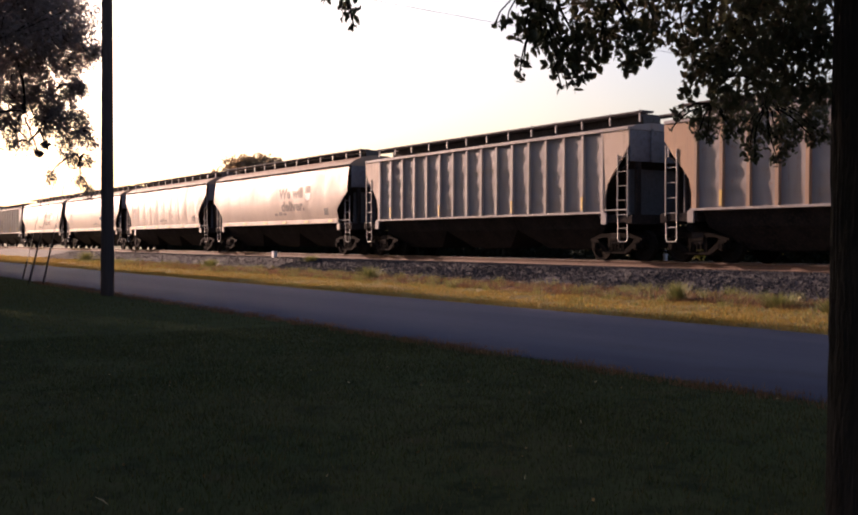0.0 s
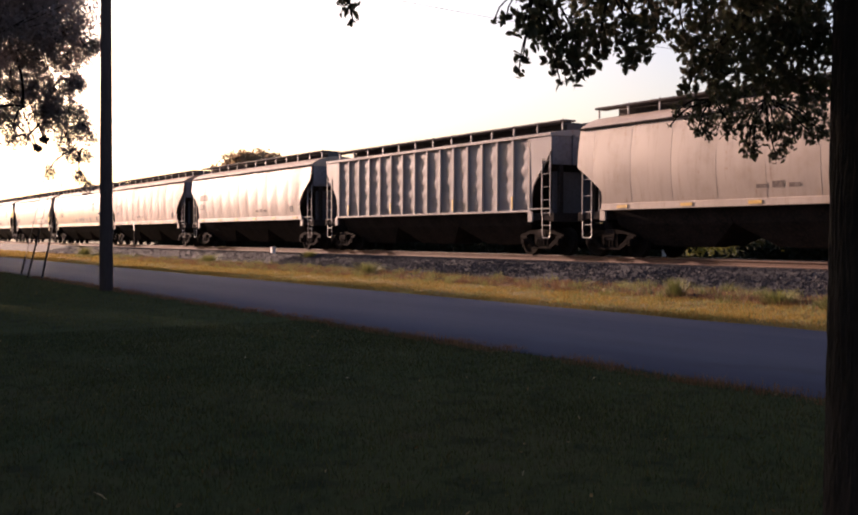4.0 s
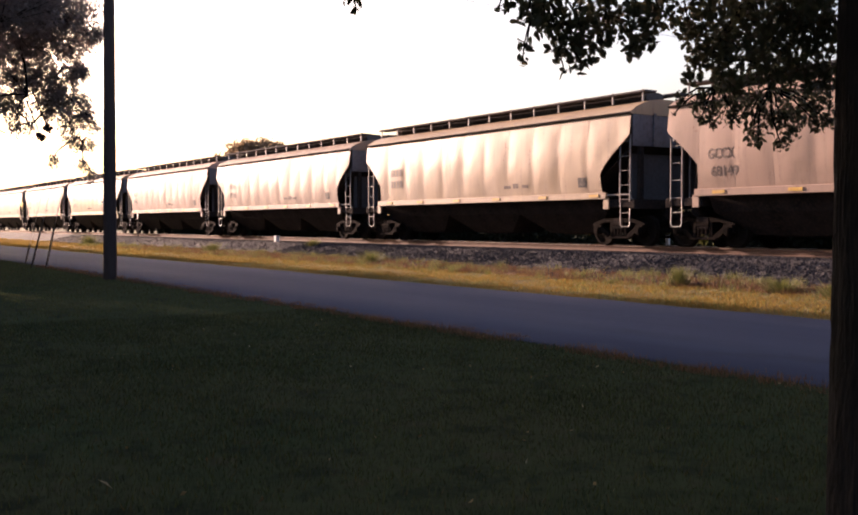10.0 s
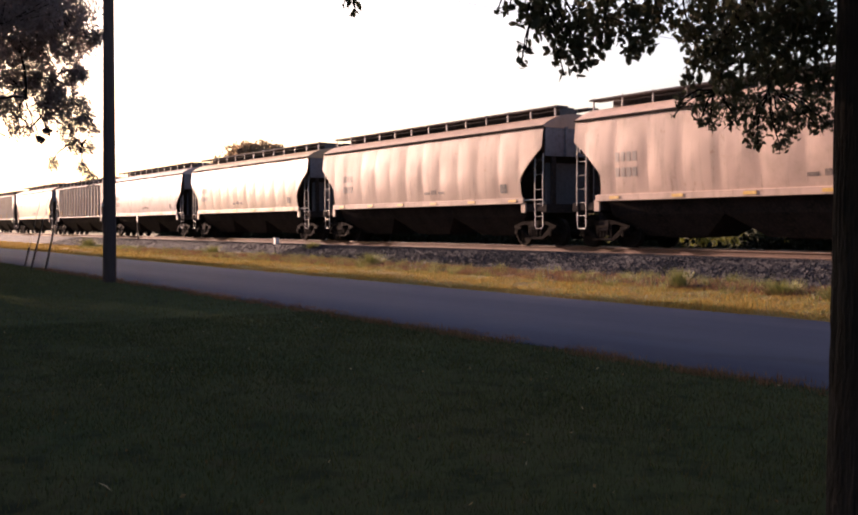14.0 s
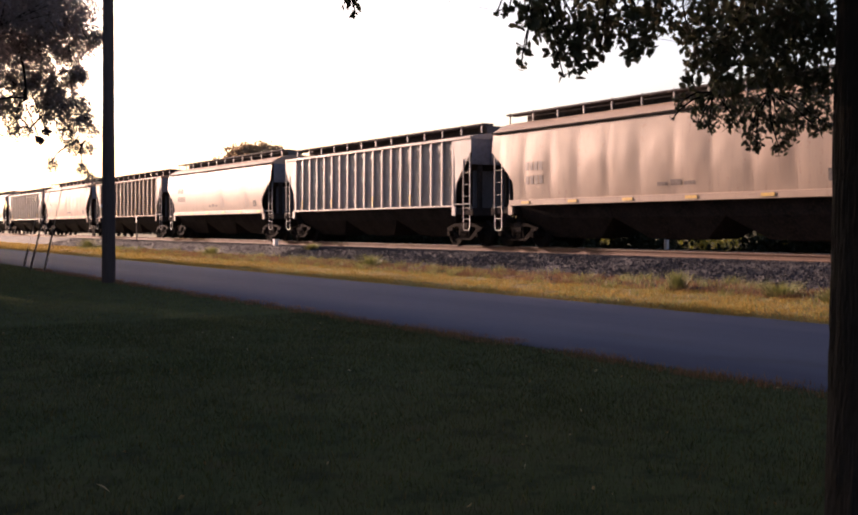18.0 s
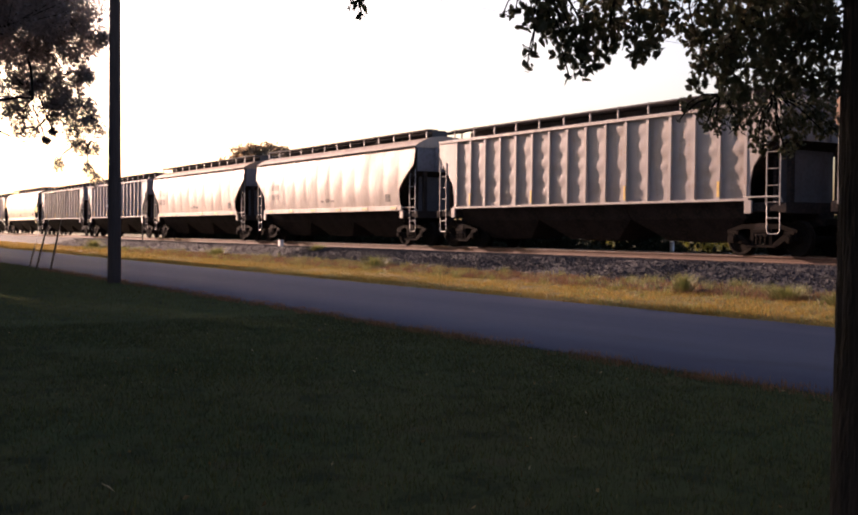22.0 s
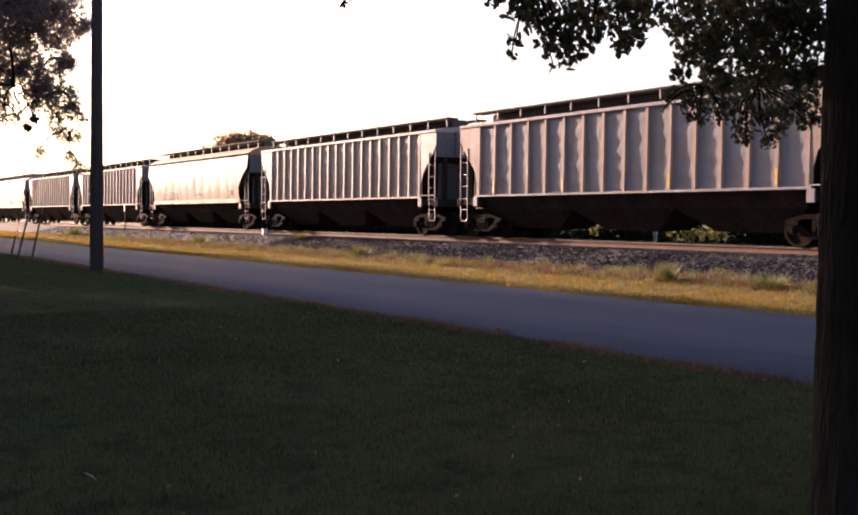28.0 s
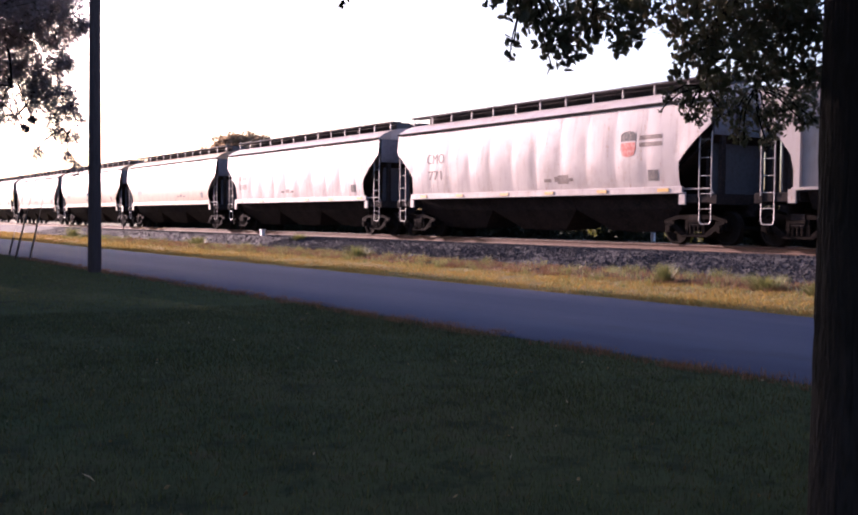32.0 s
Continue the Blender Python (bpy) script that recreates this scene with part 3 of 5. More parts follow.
def chassis(car, boards_z, ridge=RIDGE - 0.06, climb=3.15):
    for m in (pose(0, 0, 0), TURN):
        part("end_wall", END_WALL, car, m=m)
        part("slope_sheet", SLOPE, car, "slope sheet, shade under the body put into its dark colour", m)
        part("bulkhead", BULK, car, "end bulkhead, blue-grey shade put into its colour", m)
        for y in (-0.95, 0.95):
            part("end_post", END_POST, car, m=m @ pose(BODY - 0.12, y, 0))
        part("end_platform", PLATFORM, car, m=m)
        for s in (-1, 1):
            part("corner_plate", CORNER_PLATE, car, "pale painted corner plate", m @ pose(BODY - 1.02, s * 1.46, 0))
        part("coupler", COUPLER, car, m=m @ pose(BODY + 0.2, 0, 0))
        for s in (-1, 1):
            part("ladder", LADDERS[climb], car, m=m @ pose(BODY - 0.26, s * 1.43, 0))
            part("step", STEP, car, m=m @ pose(BODY - 0.26, s * 1.42, 0))
        part("grab_bar", GRAB_BAR, car, m=m)
        truck = part("bogie", Build().box(-0.25, 0.25, -0.3, 0.3, 0.8, 0.95, 0.03).mesh("centre_plate", STEEL_DARK), car, "rusty cast steel bogie, darkened for the shade under the car", m @ pose(6.95, 0, 0))
        part("bolster", BOLSTER, truck)
        for s in (-1, 1):
            part("side_frame", SIDE_FRAME, truck, m=pose(0, s * 1.02, 0, 0, 0, 0 if s < 0 else 180))
        for x in (-0.89, 0.89):
            part("axle", AXLE, truck, m=pose(x, 0, 0.457))
            for s in (-1, 1):
                part("wheel", WHEEL_MESH, truck, m=pose(x, s * 0.755, 0.457, 0, 0, 0 if s > 0 else 180))
    part("brake_wheel", HANDWHEEL, car, m=pose(-BODY - 0.06, 0.5, 2.5))
    part("brake_cylinder", BRAKE, car, m=pose(-6.6, -0.4, SILL + 0.22))
    part("centre_sill", CENTRE_SILL, car)
    for x in (-4.35, 0, 4.35):
        hop = part("hopper", HOPPER, car, m=pose(x, 0, 0))
        part("outlet_gate", GATE, hop)
    for s in (-1, 1):
        part("running_board", BOARD, car, m=pose(0, s * 0.66, boards_z, 0, 0, 0 if s < 0 else 180))
        for k in range(13):
            part("support", POST, car, m=pose(-BODY + 0.15 + k * (2 * BODY - 0.3) / 12, s * 0.84, boards_z - 0.24))
    part("hatch_coaming", COAMING, car, m=pose(0, 0, ridge - 0.1))
    for k in range(8):
        part("hatch_cover", HATCH, car, m=pose(-6.3 + k * 1.8, 0, ridge + 0.295))


def smooth_hopper(cut, bulge, amp, pitch, seed):
    car = new("covered_hopper_car")
    data = side_sheet(bulge, amp, pitch, seed, cut)
    half = int(7.2 / pitch - 0.5) if amp > 0.005 else -1
    seams = [seam_mesh(k * pitch + pitch / 2, (bulge, amp, pitch, seed), cut) for k in range(-half - 1, half + 1)]
    for m in (pose(0, 0, 0), TURN):
        part("side_sheet", data, car, m=m)
        part("side_sill", SIDE_SILL, car, m=m @ pose(0, -HALF - 0.02, 0))
        for seam in seams:
            part("seam", seam, car, m=m)
        part("top_chord", TOP_CHORD, car, m=m @ pose(0, -HALF - 0.03, 0))
    part("roof", ROOF, car)
    chassis(car, RIDGE + 0.22, climb=2.45 if cut[0] < 2.9 else 2.9 if cut[0] < 3.22 else 3.15)
    return car


def ribbed_panel(bay, count, seed, depth):
    """The sheets between the ribs, each a little buckled."""
    verts, faces = [], []
    n, rows = count * 6, 52
    x0 = -count * bay / 2
    for j in range(rows + 1):
        z = SILL + 0.08 + (EAVE - SILL - 0.1) * j / rows
        for i in range(n + 1):
            x = x0 + bay * i / 6
            b = min(i // 6, count - 1)
            f = i / 6 - b
            edge = min(1.0, 4 * f, 4 * (1 - f))
            wave = 0.014 * wobble(b * 3.7, z * 1.6, seed) + (0.006 + 0.007 * wobble(b * 1.9, 0, seed + 3)) * math.sin(z * 12.5 + b * 0.8 + 2 * wobble(b * 2.3, z * 0.8, seed))
            verts.append((x, -HALF + depth - edge * (0.008 + wave), z))
    for j in range(rows):
        for i in range(n):
            a = j * (n + 1) + i
            faces.append((a, a + 1, a + n + 2, a + n + 1))
    return mesh_of("side_panel", verts, faces, PAINT, True)


def corner_sheet():
    """The flat sheet above the end slopes, cut off along a slant."""
    e, t = BODY, 0.04
    ring = [(6.69, SILL + 0.02), (6.69, EAVE), (e, EAVE), (e, 3.4), (7.55, 3.0), (7.2, 2.62), (6.95, 2.3), (6.85, 1.9), (6.85, SILL + 0.02)]
    return Build().prism([(x, -HALF + 0.06, z) for x, z in ring], [(x, -HALF + 0.06 - t, z) for x, z in ring]).mesh("corner_sheet", PAINT)


CORNER = corner_sheet()
def rib_mesh(d):
    foot = [(-0.07, 0.03), (-0.052, -d), (0.052, -d), (0.07, 0.03)]
    return Build().prism([(x, y, SILL + 0.08) for x, y in foot], [(x, y if y > 0 else y * 0.8, EAVE + 0.02) for x, y in foot]).mesh("rib", PAINT)


def ribbed_hopper(seed, depth, high, count=15):
    car = new("ribbed_hopper_car")
    bay = 13.425 / count
    data, rib = ribbed_panel(bay, count, seed, depth), rib_mesh(depth)
    for m in (pose(0, 0, 0), TURN):
        part("side_panel", data, car, m=m)
        part("side_sill", SIDE_SILL_THIN, car, m=m @ pose(0, -HALF + 0.01, 0))
        part("top_chord", TOP_CHORD_PALE, car, m=m @ pose(0, -HALF + 0.05, 0))
        for k in range(count + 1):
            part("rib", rib, car, m=m @ pose(-count * bay / 2 + k * bay, -HALF + depth, 0))
        part("corner_sheet", CORNER, car, m=m)
        part("corner_sheet", CORNER, car, m=m @ Matrix.Diagonal((-1, 1, 1, 1)))
    part("roof", ROOF_LOW, car)
    chassis(car, RIDGE + high, RIDGE + high - 0.32)
    return car


# one of each build, then the whole train as copies; r, s, t: ribbed, a to d: smooth
SHAPES = {"a": (0.10, 0.018, 1.22, 1.0), "b": (0.14, 0.007, 1.6, 5.0), "c": (0.08, 0.022, 1.34, 9.0), "d": (0.12, 0.003, 2.4, 14.0)}
MASTERS = {k: smooth_hopper(CUTS[k], *v) for k, v in SHAPES.items()}
MASTERS["r"], MASTERS["s"], MASTERS["t"] = ribbed_hopper(2.0, 0.100, 0.07), ribbed_hopper(7.0, 0.088, 0.02), ribbed_hopper(12.0, 0.092, 0.05, 18)
SPEED = 20.63
JOINTS = (-21.53, -38.51, -55.75, -72.99, -90.21, -107.49, -124.56, -141.91, -159.09, -176.24, -193.48, -210.5, -227.68, -244.98,
          -262.17, -279.56, -296.91, -314.19, -331.51, -348.86, -366.4, -383.83, -400.89, -418.07, -435.44, -452.74, -470.11, -487.31,
          -504.94, -522.3, -539.56, -556.76, -574.16, -591.36, -608.79, -625.93, -643.42, -660.73, -678.04, -695.16, -712.48, -729.91,
          -747.28, -764.62, -781.92)
LIGHT, CREAM, TAN, PINK, GREY, BROWN = (0.35, 0.28, 0.228), (0.355, 0.25, 0.138), (0.27, 0.178, 0.117), (0.335, 0.217, 0.158), (0.215, 0.195, 0.20), (0.31, 0.18, 0.105)
OCHRE, BLUE, PALE, ROSE, UMBER = (0.36, 0.205, 0.098), (0.22, 0.215, 0.255), (0.40, 0.355, 0.335), (0.44, 0.295, 0.228), (0.225, 0.148, 0.10)
# rib and end sheet colours: rust and old paint, plus sunlight painted on ribs
RIB_TONES = {35: ((0.31, 0.225, 0.18), (0.30, 0.225, 0.20)), 26: ((0.47, 0.35, 0.22), (0.10, 0.062, 0.045)), 1: ((0.29, 0.165, 0.09), (0.36, 0.19, 0.09)), 2: ((0.30, 0.26, 0.24), (0.42, 0.30, 0.22)), 22: ((0.36, 0.27, 0.21), (0.33, 0.27, 0.23))}
# each car from the head of the train: its build and colour
CARS = (
    ("r", BROWN), ("r", GREY), ("r", GREY), ("b", TAN), ("c", UMBER), ("b", UMBER), ("b", LIGHT), ("s", GREY), ("a", LIGHT), ("c", PINK), ("b", CREAM), ("a", UMBER),
    ("d", LIGHT), ("a", PINK), ("c", CREAM), ("a", TAN), ("a", ROSE), ("a", CREAM), ("c", ROSE), ("a", PINK), ("a", CREAM), ("b", PALE), ("r", GREY), ("c", TAN),
    ("t", PALE), ("d", TAN), ("r", BROWN), ("a", BROWN), ("s", PALE), ("a", LIGHT), ("c", TAN), ("r", BLUE), ("s", GREY), ("d", CREAM), ("r", GREY), ("r", BLUE),
    ("t", PALE), ("a", OCHRE), ("t", PALE), ("t", PALE), ("a", PALE), ("c", PALE), ("d", CREAM), ("b", CREAM), ("a", TAN), ("b", LIGHT), ("c", CREAM),
)
GLOSS = {LIGHT: 0.75, CREAM: 1.0, TAN: 0.75, PINK: 0.5, GREY: 0.5, BROWN: 0.3, OCHRE: 0.6, BLUE: 0.5, PALE: 0.75, ROSE: 0.5, UMBER: 0.8}
WORDS = {LIGHT: "light grey", CREAM: "cream", TAN: "tan", PINK: "pinkish grey", GREY: "grey", BROWN: "rust brown", OCHRE: "rusty orange", BLUE: "blue-grey", PALE: "off-white", ROSE: "faded pink", UMBER: "dusty brown"}
TRAIN = []


def train():
    joints = [JOINTS[0] + 34.6, JOINTS[0] + 17.3, *JOINTS, JOINTS[-1] - 17.3]
    for k, (kind, colour) in enumerate(CARS):
        x = (joints[k] + joints[k + 1]) / 2
        car = copy_thing(MASTERS[kind], pose(x, TRACK_Y, RAIL_Z))
        ribbed = kind in "rst"
        tagged(car, f"weathered {WORDS[colour]} {'ribbed' if ribbed else 'smooth-sided'} covered hopper car on rails", "railway car", "cars of the passing freight train")
        for o in car.children_recursive:
            shade = 0.74 if ribbed and colour == PALE else 1.0
            o.color = (colour[0] * shade, colour[1] * shade, colour[2] * shade, GLOSS[colour])
            if o.data and colour == BROWN and o.data.materials and o.data.materials[0] == PAINT:
                o.material_slots[0].link = "OBJECT"
                o.material_slots[0].material = PAINT_RUSTY
        if k in RIB_TONES:
            for o in car.children:
                if o.name.startswith(("rib", "corner_sheet")):
                    o.color = (*RIB_TONES[k][0 if o.name.startswith("rib") else 1], 0.4)
                    o.material_slots[0].material = PAINT
        # brown panels darkened further, shade between the ribs put into their colour
        if k == 26:
            for o in car.children:
                if o.name.startswith("side_panel"):
                    o.color = (0.115, 0.068, 0.048, 0.1)
        TRAIN.append((car, x, kind, colour))
    for master in MASTERS.values():
        for o in (*master.children_recursive, master):
            bpy.data.objects.remove(o)


train()


# ---- lettering, markings ----
def on_side(kind, x, z, proud=0.007):
    """The place on a car's near side at x along it and z above the rail."""
    return (x, -side_y(x, z, *SHAPES[kind]) - proud, z)


def word_mesh(words, kind, x0, x1, z0, z1, mat, bold=0.02):
    curve = bpy.data.curves.new("lettering", "FONT")
    curve.body, curve.size, curve.offset, curve.resolution_u = words, 1.0, bold, 2
    ob = new("lettering", curve)
    bpy.context.view_layer.update()
    me = bpy.data.meshes.new_from_object(ob.evaluated_get(bpy.context.evaluated_depsgraph_get()))
    bpy.data.objects.remove(ob)
    # split long faces, so that the letters follow the curved sheet
    bm = bmesh.new()
    bm.from_mesh(me)
    bmesh.ops.triangulate(bm, faces=bm.faces[:])
    bmesh.ops.subdivide_edges(bm, edges=bm.edges[:], cuts=2, use_grid_fill=True)
    lo = [min(v.co[i] for v in bm.verts) for i in (0, 1)]
    hi = [max(v.co[i] for v in bm.verts) for i in (0, 1)]
    for v in bm.verts:
        x = x0 + (x1 - x0) * (v.co.x - lo[0]) / (hi[0] - lo[0])
        z = z0 + (z1 - z0) * (v.co.y - lo[1]) / (hi[1] - lo[1])
        v.co = on_side(kind, x, z, 0.005)
    bm.to_mesh(me)
    bm.free()
    me.materials.clear()
    me.materials.append(mat)
    return me


def patch_mesh(kind, ring, mat, name="marking"):
    """A flat painted shape on the side, from its outline (x, z): a fan that follows the sheet."""
    cx, cz = sum(p[0] for p in ring) / len(ring), sum(p[1] for p in ring) / len(ring)
    dense = []
    for (xa, za), (xb, zb) in zip(ring, ring[1:] + ring[:1]):
        k = max(1, int(math.hypot(xb - xa, zb - za) / 0.12))
        dense += [(xa + (xb - xa) * i / k, za + (zb - za) * i / k) for i in range(k)]
    n = len(dense)
    verts = [on_side(kind, cx, cz, 0.005)]
    for u in (0.5, 1.0):
        verts += [on_side(kind, cx + (x - cx) * u, cz + (z - cz) * u, 0.005) for x, z in dense]
    verts += [on_side(kind, x, z, -0.004) for x, z in dense]
    faces = [(0, 1 + i, 1 + (i + 1) % n) for i in range(n)]
    for o in (1, 1 + n):
        faces += [(o + i, o + n + i, o + n + (i + 1) % n, o + (i + 1) % n) for i in range(n)]
    return mesh_of(name, verts, faces, mat)


def bar(kind, x0, x1, z0, z1, mat, name="marking"):
    return patch_mesh(kind, [(x0, z0), (x1, z0), (x1, z1), (x0, z1)], mat, name)


def shield(car, kind, x, z, low):
    w, h = 0.62, 0.75
    part("emblem", patch_mesh(kind, [(x, z + 0.25), (x + 0.08, z + 0.05), (x + w / 2, z), (x + w - 0.08, z + 0.05), (x + w, z + 0.25), (x + w - 0.02, z + 0.42), (x + 0.02, z + 0.42)], low, "emblem"), car, "shield-shaped emblem")
    part("emblem_band", patch_mesh(kind, [(x, z + 0.46), (x + w, z + 0.46), (x + w, z + 0.66), (x + w * 0.8, z + 0.72), (x + w / 2, z + h), (x + w * 0.2, z + 0.72), (x, z + 0.66)], INK, "emblem_band"), car)


def lettering():
    for k, (car, x, kind, colour) in enumerate(TRAIN):
        if kind in "rst":
            # reflectors up the foot of some ribs
            for i in (1, 5, 10, 14):
                rx = -6.7125 + 13.425 / (18 if kind == "t" else 15) * i
                part("reflector", Build().box(rx - 0.045, rx + 0.045, -HALF - 0.012, -HALF + 0.004, SILL + 0.14, SILL + 0.56).mesh("reflector", YELLOW), car, "yellow reflector strip")
            if k == 26:
                # what is left of the cream coat on the dark end sheets
                for e, tall in ((-1, 1.0), (1, 0.85)):
                    ring = [(e * 7.80, EAVE - 0.06), (e * 7.0, EAVE - 0.08), (e * 6.92, 3.45), (e * 7.12, 3.2), (e * 7.2, 3.2 - 0.5 * tall), (e * 7.36, 3.1), (e * 7.66, 3.42)]
                    if e > 0:
                        ring.reverse()
                    part("peeling_coat", Build().prism([(px, -HALF + 0.021, pz) for px, pz in ring], [(px, -HALF + 0.012, pz) for px, pz in ring]).mesh("peeling_coat", PEEL), car, "cream paint left on rusted sheet")
            continue
        rng = random.Random(700 + k)
        # reflectors along the sill, a placard and the small stencils that every car carries
        for i in range(6):
            rx = -6.2 + i * 2.45 + rng.uniform(-0.1, 0.1)
            part("reflector", Build().box(rx, rx + 0.42, -HALF - 0.085, -HALF - 0.06, SILL + 0.06, SILL + 0.15).mesh("reflector", YELLOW), car, "yellow reflector strip")
        part("placard", bar(kind, 5.6, 5.98, 1.78, 2.08, INK, "placard"), car, "dark square placard")
        sx = rng.uniform(-1.5, 1.8)
        for i in range(3):
            part("stencil", bar(kind, sx + 0.5 * i, sx + 0.5 * i + rng.uniform(0.3, 0.42), 1.85, 1.95 + 0.06 * (i % 2), INK_GREY, "stencil"), car)
        if k in (3, 6):
            dx = 0.0 if k == 3 else 0.4
            part("lettering", word_mesh("We will", kind, 0.84 + dx, 3.5 + dx, 2.62, 3.14, INK_GREY, 0.035), car, "faded brown slogan lettering")
            part("lettering", word_mesh("deliver.", kind, 1.08 + dx, 3.62 + dx, 2.02, 2.52, INK_GREY, 0.035), car, "faded brown slogan lettering")
            part("emblem_band", bar(kind, 3.75 + dx, 4.28 + dx, 2.86, 3.16, INK_GREY, "emblem_band"), car)
            part("emblem", patch_mesh(kind, [(3.75 + dx, 2.82), (3.80 + dx, 2.55), (4.02 + dx, 2.48), (4.24 + dx, 2.55), (4.28 + dx, 2.82)], WHITE, "emblem"), car, "worn pale shield emblem")
        if k == 12:
            part("lettering", word_mesh("CMO", kind, -5.42, -4.30, 2.74, 3.12, INK_GREY), car, "dark stencilled lettering")
            part("lettering", word_mesh("20800", kind, -5.38, -4.10, 2.16, 2.54, INK_GREY), car, "dark stencilled lettering")
            part("stencil", bar(kind, -4.02, -3.77, 2.5, 2.78, INK_GREY, "stencil"), car)
            part("stencil", bar(kind, -2.25, -1.72, 1.86, 2.16, INK_GREY, "stencil"), car)
            shield(car, kind, 4.72, 2.5, INK_RED)
            part("lettering", word_mesh("BUILDING", kind, 5.55, 6.58, 3.03, 3.22, INK_GREY, 0.0), car, "faded slogan lettering")
            part("lettering", word_mesh("AMERICA", kind, 5.58, 6.50, 2.79, 2.97, INK_GREY, 0.0), car, "faded slogan lettering")
        elif k == 10:
            part("lettering", word_mesh("CMO", kind, -5.72, -4.62, 2.74, 3.10, INK_GREY), car, "dark stencilled lettering")
            part("lettering", word_mesh("20907", kind, -5.70, -4.40, 2.16, 2.54, INK_GREY), car, "dark stencilled lettering")
            shield(car, kind, 4.55, 2.5, INK_RED)
            for i in range(5):
                part("stencil", bar(kind, -0.6 + 1.05 * i, -0.1 + 1.05 * i + rng.uniform(-0.1, 0.15), 1.76 + 0.05 * (i % 2), 1.98 + 0.06 * (i % 3), INK_FAINT, "stencil"), car)
        elif k == 11:
            # large reporting marks as bars, yellowed flank, a sprayed scrawl of round letters
            for i, z in enumerate((2.45, 1.9)):
                for j in range(2 + 2 * i):
                    part("stencil", bar(kind, -6.48 + 0.34 * j, -6.48 + 0.34 * j + 0.24, z, z + 0.36, INK_GREY, "stencil"), car)
            for i, (cx, r) in enumerate(((2.62, 0.36), (3.25, 0.40), (3.95, 0.42), (4.65, 0.38))):
                for rad, mat, name, lift in ((r, INK_GREY, "sprayed_shadow", 0.0), (r * 0.86, SPRAY, "sprayed_letter", -0.004), (r * 0.3, INK_FAINT, "sprayed_core", -0.008)):
                    slim = 0.45 if name == "sprayed_core" else 1.0
                    ring = [(cx + 0.05 * i + slim * rad * (1 + 0.16 * math.sin(2 * a + i) + 0.08 * math.sin(5 * a + 2 * i)) * math.cos(a), 1.92 + 0.04 * (i % 2) + rad * 0.8 * math.sin(a) * (1.1 if slim < 1 else 0.95))
                            for a in (2 * math.pi * q / 18 for q in range(18))]
                    part(name, patch_mesh(kind, ring, mat, name), car, "round sprayed graffiti letter", pose(0, lift, 0))
        elif k == 13:
            part("lettering", word_mesh("GCCX", kind, -6.35, -5.45, 2.37, 2.66, INK_GREY), car, "dark stencilled lettering")
            part("lettering", word_mesh("68149", kind, -6.25, -5.35, 1.91, 2.19, INK_GREY), car, "dark stencilled lettering")
        elif k == 8:
            part("lettering", word_mesh("218", kind, -6.56, -5.75, 2.10, 2.45, INK_GREY), car, "dark stencilled number")
            part("stencil", bar(kind, -6.45, -5.2, 2.62, 2.95, INK_GREY, "stencil"), car)
        elif k == 40:
            part("lettering", word_mesh("CMO", kind, -5.70, -4.55, 2.68, 3.05, INK_GREY, 0.0), car, "faint grey stencilled lettering")
            part("lettering", word_mesh("771", kind, -5.60, -4.75, 2.10, 2.42, INK_GREY, 0.0), car, "faint grey stencilled number")
            shield(car, kind, 4.52, 2.47, INK_RED)
            for i in range(2):
                part("stencil", bar(kind, 5.28, 6.15, 2.74 + 0.2 * i, 2.86 + 0.2 * i, INK_GREY, "stencil"), car)
            part("stencil", bar(kind, 1.72, 2.22, 1.78, 2.05, INK_GREY, "stencil"), car)
        elif k == 30:
            part("lettering", word_mesh("CMO", kind, -6.45, -5.35, 2.72, 3.08, INK_GREY, 0.0), car, "worn stencilled lettering")
            for j in range(5):
                part("stencil", bar(kind, -6.65 + 0.3 * j, -6.44 + 0.3 * j, 2.14, 2.5, INK_GREY, "stencil"), car)
        elif k == 25:
            for z, w in ((2.72, 4), (2.22, 5)):
                for j in range(w):
                    part("stencil", bar(kind, -5.94 + 0.27 * j, -5.74 + 0.27 * j, z, z + 0.3, INK_GREY, "stencil"), car)
            for i, sx in enumerate((1.1, 1.4, 4.6, 4.9)):
                part("streak", bar(kind, sx, sx + 0.12, 1.75, 2.5 - 0.2 * (i % 2), INK_FAINT, "streak"), car, "brown rust streak")
        elif k == 37:
            # sprayed scrawl, as plain looping strokes
            pts = [(-5.3 + 2.7 * q / 34 + 0.17 * math.sin(1.45 * q), 1.93 + 0.28 * math.cos(1.45 * q + 0.4 * math.sin(0.9 * q)) + 0.08 * math.sin(0.35 * q)) for q in range(35)]
            for wide, lift, mat, name in ((0.085, 0.0, INK_GREY, "sprayed_shadow"), (0.045, 0.025, SPRAY, "sprayed_stroke")):
                for (xa, za), (xb, zb) in zip(pts, pts[1:]):
                    d = Vector((xb - xa, zb - za)).normalized() * wide
                    ring = [(xa - d.x - d.y, za - d.y + d.x), (xa - d.x + d.y, za - d.y - d.x), (xb + d.x + d.y, zb + d.y - d.x), (xb + d.x - d.y, zb + d.y + d.x)]
                    data = patch_mesh(kind, [(px, pz + lift) for px, pz in ring], mat, name)
                    part(name, data, car, "sprayed scrawl stroke", pose(0, -0.004 if lift else 0, 0))
        elif k not in (3, 6):
            # reporting marks too worn to read
            lx = rng.uniform(-6.2, -5.6)
